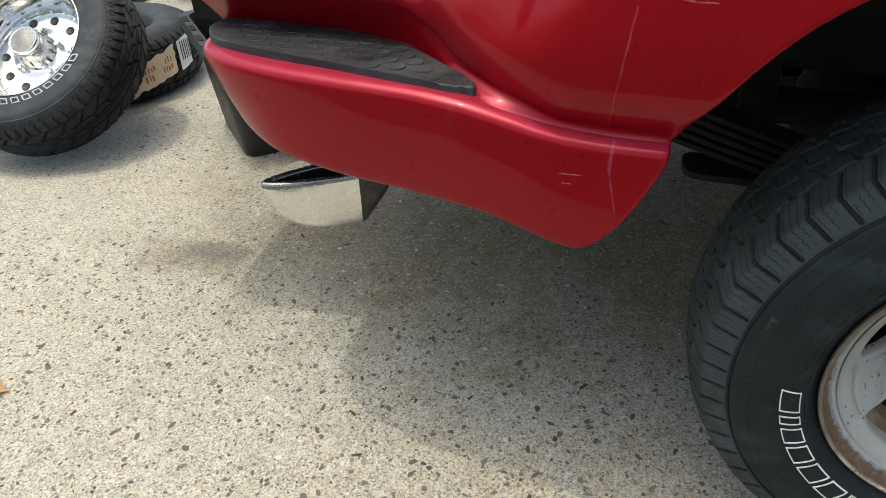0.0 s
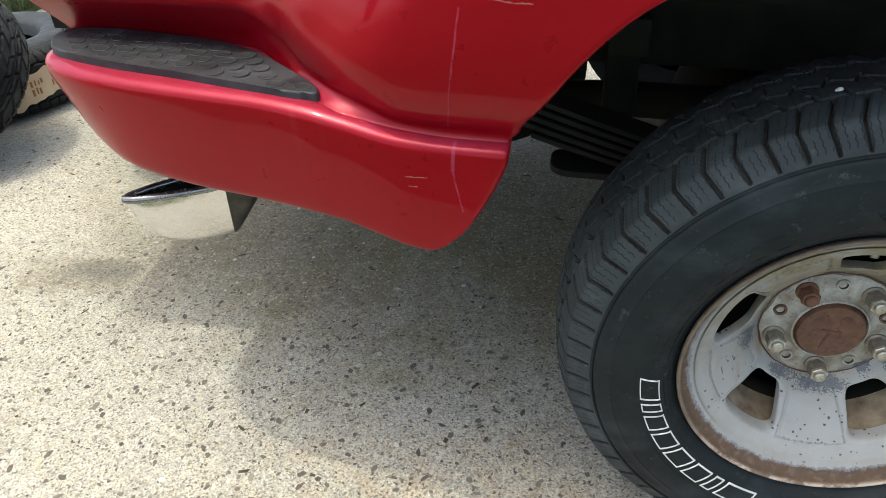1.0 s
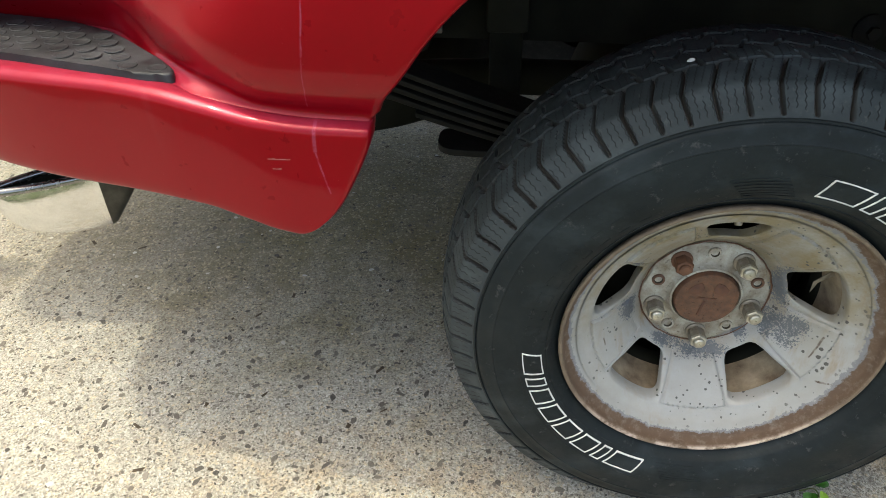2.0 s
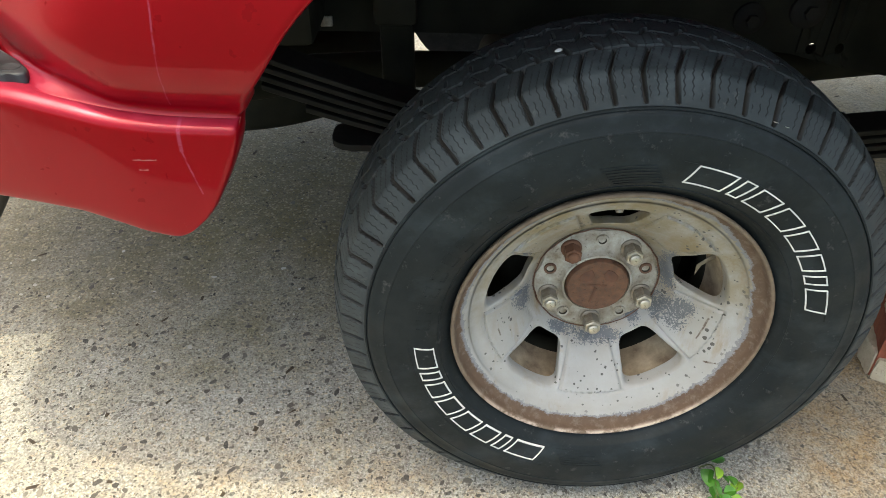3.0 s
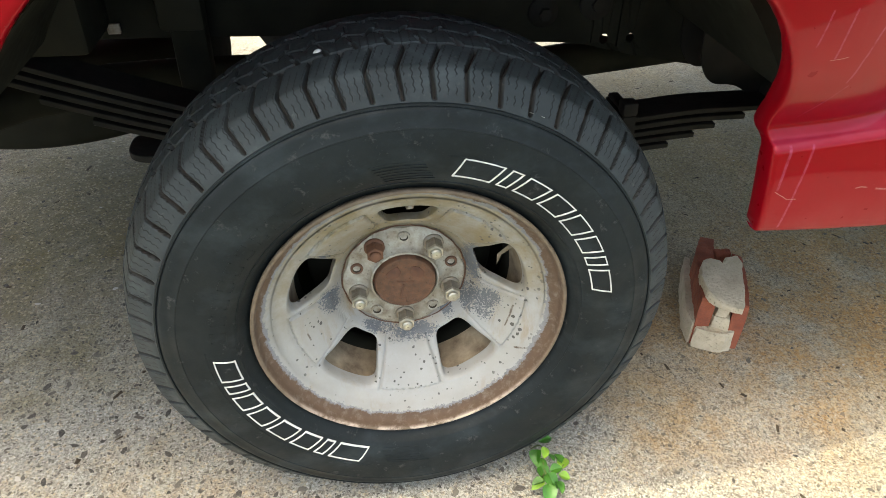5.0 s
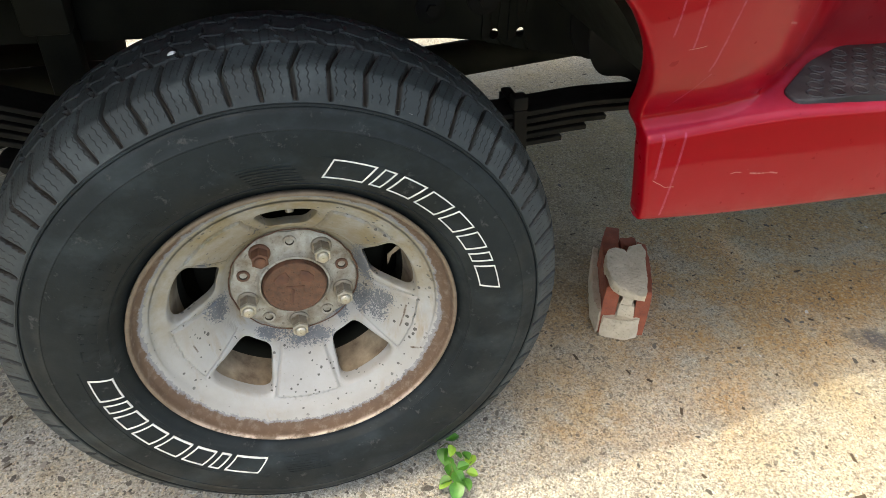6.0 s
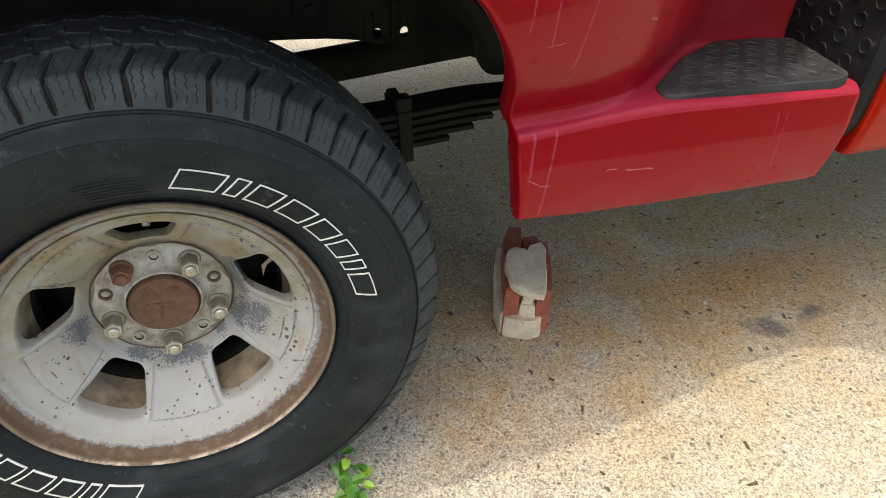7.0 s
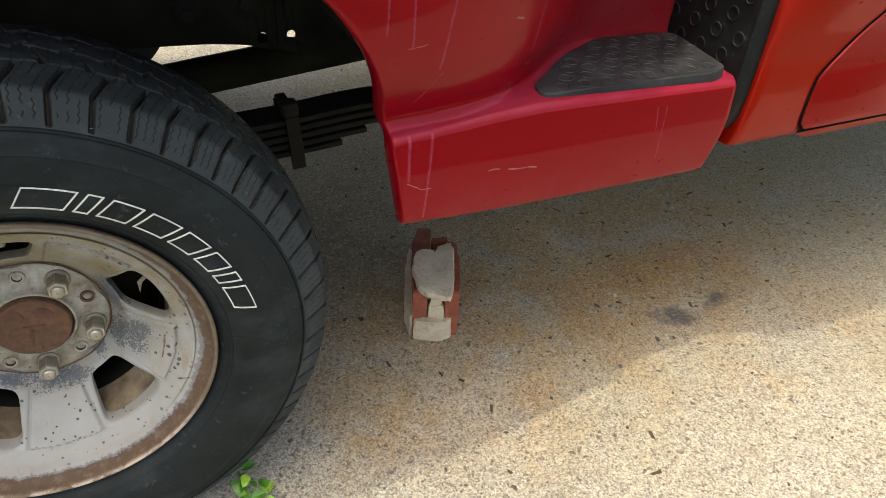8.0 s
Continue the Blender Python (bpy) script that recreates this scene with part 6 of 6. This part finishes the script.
# ---- spare wheels, tote and bin behind the truck ----
def spare_tyre_mesh(R=0.375, half=0.125, rim_r=0.215, blocks=64):
    """A new tyre: fine ribs on the shoulder, slanted blocks between stepped grooves."""
    bm = bmesh.new()
    steps = blocks * 14
    prof = curve((0, R), (half * 0.50, R - 0.003), (half * 0.72, R - 0.012), (half * 0.90, R - 0.036), (half * 0.93, R - 0.045))
    across = [half * 0.93 * (-1 + k / 50) for k in range(101)]
    rows = []
    for w in across:
        row = []
        v, side = abs(w) / half, 1 if w > 0 else -1
        for k in range(steps):
            a = 2 * math.pi * k / steps
            p = a / (2 * math.pi) * blocks
            d = 0.0
            if v > 0.56:
                d = 0.0075 * slot(p - 0.55 * side * v, 0.5, 0.10)
                if v > 0.80:
                    d = max(d * 0.5, 0.0035 * slot(2 * p, 0.5, 0.12) * min(1, (0.93 - v) / 0.05))
            elif v > 0.22:
                d = 0.0095 * slot(p * 0.5 + 1.9 * v * side, 0.25, 0.055)
            elif v > 0.06:
                d = 0.0085 * slot(p * 0.5 - 1.5 * v * side, 0.60, 0.05)
            for c, wide in ((0.045, 0.016), (0.23, 0.022), (0.56, 0.020)):
                g = abs(v - c - 0.014 * zigzag(p * 0.5))
                if g < wide + 0.014:
                    d = max(d, 0.010 * min(1, (wide + 0.014 - g) / 0.014))
            r = prof(abs(w)) - d
            row.append(bm.verts.new((r * math.cos(a), w, r * math.sin(a))))
        rows.append(row)
    for a, b in zip(rows, rows[1:]):
        for k in range(steps):
            bm.faces.new((a[k], a[(k + 1) % steps], b[(k + 1) % steps], b[k]))
    wall = [(half * 0.93, R - 0.0455), (half * 0.955, R - 0.049), (half * 0.950, R - 0.054), (half * 0.965, R - 0.056), (half * 0.99, R - 0.075), (half, R - 0.10), (half * 0.97, rim_r + 0.03), (half * 0.88, rim_r + 0.008), (half * 0.78, rim_r), (half * 0.5, rim_r - 0.01)]
    for side in (1, -1):
        mark = len(bm.faces)
        turned(bm, [(side * y, r) for y, r in wall], 120)
        bm.faces.ensure_lookup_table()
        for f in bm.faces[mark:]:
            f.material_index = 1
    return bm


# chrome wheel leaning back, resting on the tyre behind it
LEAN_POSE = pose(-2.325, 0.955, 0.288, -49, 0, 6) @ Matrix.Scale(0.88, 4)
chrome_wheel = thing("chrome_wheel", "polished chrome wheel with black tyre leaning on another tyre", "wheel")
chrome_wheel.matrix_world = LEAN_POSE
part("tyre", spare_tyre_mesh(), [NEW_RUBBER, NEW_WALL], chrome_wheel, sharp=35)
bm = bmesh.new()
turned(bm, [(p.x, p.y) for p in rounded([(0.10, 0.20, 0), (0.02, 0.195, 0), (0.012, 0.190, 0), (-0.078, 0.200, 0), (-0.092, 0.212, 0), (-0.112, 0.219, 0), (-0.116, 0.224, 0), (-0.110, 0.226, 0), (-0.10, 0.222, 0)], 2)], 128)
part("rim", bm, CHROME, chrome_wheel, "polished chrome rim", sharp=50)
bm = bmesh.new()
n = 144
rings = []
for r, y in ((0.192, 0.012), (0.185, 0.006), (0.172, -0.000), (0.160, -0.002), (0.148, -0.002), (0.136, -0.002), (0.124, -0.001), (0.112, 0.000), (0.100, 0.000), (0.086, -0.004), (0.070, -0.008), (0.055, -0.008)):
    rings.append([(r, y)] * n)
vs = [[bm.verts.new((r * math.cos(2 * math.pi * k / n), y, r * math.sin(2 * math.pi * k / n))) for k, (r, y) in enumerate(ring)] for ring in rings]
for a, b in zip(vs, vs[1:]):
    for k in range(n):
        bm.faces.new((a[k], a[(k + 1) % n], b[(k + 1) % n], b[k]))
part("wheel_disc", bm, CHROME, chrome_wheel, "polished chrome wheel centre", sharp=50)
for s in range(10):
    a = radians(36 * s + 8)
    bm = bmesh.new()
    turned(bm, [(0.012, 0.0165), (-0.0005, 0.0165), (-0.0022, 0.015), (-0.0008, 0.0135), (0.0, 0.001)], 26)
    part("vent_hole", bm, DARK_PLASTIC, chrome_wheel, "dark round vent hole", at=(0.135 * math.cos(a), -0.0025, 0.135 * math.sin(a)))
for s in range(20):
    a = radians(18 * s)
    bm = bmesh.new()
    turned(bm, [(0.0, 0.0065), (-0.004, 0.006), (-0.0065, 0.004), (-0.0072, 0.0002)], 12)
    part("rivet", bm, CHROME, chrome_wheel, at=(0.174 * math.cos(a), 0.001, 0.174 * math.sin(a)))
bm = bmesh.new()
turned(bm, [(-0.004, 0.072), (-0.017, 0.068), (-0.075, 0.058), (-0.090, 0.055), (-0.094, 0.052), (-0.093, 0.048)], 64)
part("centre_cap", bm, CHROME, chrome_wheel, "tall chrome centre cap")
bm = bmesh.new()
turned(bm, [(-0.090, 0.0485), (-0.0925, 0.048), (-0.094, 0.0005)], 48)
part("cap_end", bm, RIM_STEEL, chrome_wheel, "dull grey cap end")
for s in range(5):
    a = radians(72 * s + 20)
    bm = bmesh.new()
    turned(bm, [(0.0, 0.012), (-0.022, 0.011), (-0.028, 0.008), (-0.029, 0.0002)], 14)
    part("lug_nut", bm, CHROME, chrome_wheel, at=(0.083 * math.cos(a), -0.004, 0.083 * math.sin(a)))
for s in range(9):
    a0 = radians(-16 - 9.5 * s)
    bm = bmesh.new()
    rows = []
    lean = 0.03
    for r0, r1, t0, t1 in ((0.241, 0.2445, 0.0, 0.115), (0.2595, 0.263, 0.0, 0.115), (0.2445, 0.2595, 0.0, 0.018), (0.2445, 0.2595, 0.097, 0.115)):
        grid(bm, [[(r * math.cos(a0 - t + lean * (r - 0.25) / 0.02), -0.1254 - 0.0012 * (r < 0.26), r * math.sin(a0 - t + lean * (r - 0.25) / 0.02)) for t in (t0, (t0 * 2 + t1) / 3, (t0 + t1 * 2) / 3, t1)] for r in (r0, r1)])
    part("white_mark", bm, BLUISH, chrome_wheel, "bluish white bar")

flat_tyre = thing("spare_tyre", "black tyre lying flat with a paper label on it", "tyre")
flat_tyre.matrix_world = pose(-2.50, 1.45, 0.116, 90, 0, 0)
bm = spare_tyre_mesh(0.35, 0.118, 0.19, 58)
part("tyre", bm, [NEW_RUBBER, NEW_WALL], flat_tyre, sharp=35)


def band_on_tread(R, a0, a1, w0, w1, material, name, label, lift=0.004, slant=0.0, torn=0.0):
    bm = bmesh.new()
    n = 24
    rows = []
    for j in range(7):
        row = []
        for k in range(n + 1):
            t = k / n
            rag = torn * noise.noise(Vector((t * 7, j * 3.1, a0 * 5))) if j in (0, 6) else 0.0
            w = w0 + (w1 - w0) * j / 6 + slant * (t - 0.5) + rag
            end = torn * 1.2 * noise.noise(Vector((j * 1.7, 8, a1))) if k in (0, n) else 0.0
            a = a0 + (a1 - a0) * t + end / R
            r = R - 0.004 * min(1.0, max(0.0, (abs(w) - 0.07) / 0.03)) + lift + 0.0012 * noise.noise(Vector((a * 14, w * 40, 3)))
            row.append((r * math.cos(a), w, r * math.sin(a)))
        rows.append(row)
    grid(bm, rows)
    return part(name, bm, material, flat_tyre, label)


band_on_tread(0.35, radians(10), radians(44), -0.052, 0.046, PAPER, "paper_label", "torn brown paper label", slant=-0.05, torn=0.012)
band_on_tread(0.35, radians(-5), radians(7), -0.03, 0.08, PAPER_WHITE, "barcode_label", "white label with black bars", slant=-0.012)
rng = random.Random(6)
for k in range(14):
    a0 = 14 + 2.0 * (k // 2) + (6 if k > 6 else 0)
    w0 = -0.03 + 0.03 * (k % 2) - 0.0012 * (a0 - 28) + rng.uniform(-0.004, 0.004)
    band_on_tread(0.35, radians(a0), radians(a0 + rng.uniform(0.7, 1.4)), w0, w0 + rng.uniform(0.012, 0.024), INK, "print_bar", "brown printed bar", 0.0056)
for k in range(5):
    band_on_tread(0.35, radians(-4 + 2.0 * k), radians(-3.1 + 2.0 * k), 0.0, 0.070, BLACK_INK, "print_bar", "black printed bar", 0.006, slant=-0.002)


def tote():
    """A tapered tub with a flared, slotted rim."""
    bm = bmesh.new()
    def loop(w, d, z, r):
        return [(x * 0.81, y, z) for x, y in loop_round([(-w, -d), (w, -d), (w, d), (-w, d)], r, 6)]
    rows = [loop(0.02, 0.02, 0.004, 0.01), loop(0.20, 0.28, 0.0, 0.05), loop(0.205, 0.285, 0.006, 0.05), loop(0.245, 0.325, 0.36, 0.06), loop(0.246, 0.326, 0.372, 0.06), loop(0.268, 0.348, 0.374, 0.07), loop(0.271, 0.351, 0.368, 0.07), loop(0.275, 0.355, 0.350, 0.07), loop(0.272, 0.352, 0.350, 0.07), loop(0.268, 0.348, 0.378, 0.07), loop(0.242, 0.322, 0.376, 0.06), loop(0.198, 0.278, 0.012, 0.05), loop(0.02, 0.02, 0.012, 0.01)]
    rows = [r + [r[0]] for r in rows]
    grid(bm, rows)
    bmesh.ops.remove_doubles(bm, verts=bm.verts, dist=0.0001)
    return bm


tub = thing("storage_tote", "open black plastic storage tote standing on the concrete", "storage tote")
tub.matrix_world = pose(-1.525, 1.225, 0.0, 0, 0, -48)
part("body", tote(), DARK_PLASTIC, tub)
for k in range(3):
    bm = bmesh.new()
    box(bm, (-0.15 + 0.11 * k, -0.346, 0.3765), (-0.09 + 0.11 * k, -0.329, 0.3792), 0.0008, 1)
    part("rim_slot", bm, UNDER, tub, "dark slot in the rim")

# wheeled bin and lawn edge far behind
bin_ = thing("refuse_bin", "dark grey plastic refuse bin standing on the driveway", "bin")
bin_.matrix_world = pose(-2.86, 2.86, 0, 0, 0, 25)
bm = bmesh.new()
rows = [[(x, y, z) for x, y in loop_round([(-w, -w), (w, -w), (w, w), (-w, w)], 0.05, 4)] for w, z in ((0.22, 0.02), (0.28, 0.9), (0.30, 0.92), (0.30, 0.97))]
rows = [r + [r[0]] for r in rows]
grid(bm, rows)
part("body", bm, DARK_PLASTIC, bin_)
bm = bmesh.new()
box(bm, (-0.31, -0.31, 0.97), (0.31, 0.33, 1.03), 0.025, 3)
part("lid", bm, DARK_PLASTIC, bin_)

# lawn beyond the drive, as blades on a raised bed
bm = bmesh.new()
box(bm, (-30, 2.42, -0.05), (-3.12, 30, 0.03), 0.02)
tagged(new("lawn", finish("lawn", bm, GRASS)), "green lawn beyond the driveway", "lawn", kind="structure")
bm = bmesh.new()
rng = random.Random(3)
for k in range(9000):
    x, y = -3.13 - rng.random() ** 2 * 2.2, 2.43 + rng.random() ** 2 * 2.5
    h, w, t = rng.uniform(0.04, 0.10), 0.004, rng.uniform(0, 6.28)
    dx, dy = math.cos(t) * w, math.sin(t) * w
    lx, ly = rng.uniform(-0.03, 0.03), rng.uniform(-0.03, 0.03)
    bm.faces.new([bm.verts.new(p) for p in ((x - dx, y - dy, 0.02), (x + dx, y + dy, 0.02), (x + lx, y + ly, h))])
solo("grass", bm, GRASS, "green mown grass", "grass", kind="stuff")


# unseen lawn, added so the body sides reflect dark ground
bm = bmesh.new()
box(bm, (-30, -30, -0.05), (30, -0.80, 0.02), 0.01)
tagged(new("lawn", finish("lawn", bm, GRASS)), "unseen green lawn added for dark reflections in the paint", "lawn", kind="structure")

# unseen trees round the drive, added to darken the paint's reflections
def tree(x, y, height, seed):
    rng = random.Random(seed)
    t = thing("tree", "unseen leafy tree added for dark reflections in the paint", "tree", group="trees round the drive")
    t.location = (x, y, 0)
    bm = bmesh.new()
    tube(bm, [(0, 0, 0), (0.05, 0.02, height * 0.3), (-0.05, 0.1, height * 0.6), (0, 0, height * 0.9)], [0.22, 0.16, 0.10, 0.03], 10)
    for k in range(7):
        a, z = rng.uniform(0, 6.28), height * rng.uniform(0.25, 0.7)
        l = height * rng.uniform(0.15, 0.3)
        tube(bm, [(0, 0, z), (l * 0.5 * math.cos(a), l * 0.5 * math.sin(a), z + l * 0.3), (l * math.cos(a), l * math.sin(a), z + l * 0.5)], [0.08, 0.05, 0.02], 7)
    part("trunk", bm, BARK, t)
    bm = bmesh.new()
    for k in range(2600):
        a, u = rng.uniform(0, 6.28), rng.random()
        z = height * (0.12 + 0.88 * u)
        rad = height * 0.34 * math.sqrt(max(0.05, 1 - (2 * u - 0.85) ** 2)) * (0.6 + 0.4 * noise.noise(Vector((a * 1.3, u * 5, seed)))) * math.sqrt(rng.uniform(0.2, 1))
        c = Vector((rad * math.cos(a), rad * math.sin(a), z))
        s = rng.uniform(0.10, 0.24)
        n1 = Vector((rng.uniform(-1, 1), rng.uniform(-1, 1), rng.uniform(-1, 1))).normalized()
        n2 = n1.orthogonal().normalized()
        bm.faces.new([bm.verts.new(c + v * s) for v in (n1, n2 * 0.6, -n1, -n2 * 0.6)])
    part("crown", bm, FAR_LEAF, t)
    return t


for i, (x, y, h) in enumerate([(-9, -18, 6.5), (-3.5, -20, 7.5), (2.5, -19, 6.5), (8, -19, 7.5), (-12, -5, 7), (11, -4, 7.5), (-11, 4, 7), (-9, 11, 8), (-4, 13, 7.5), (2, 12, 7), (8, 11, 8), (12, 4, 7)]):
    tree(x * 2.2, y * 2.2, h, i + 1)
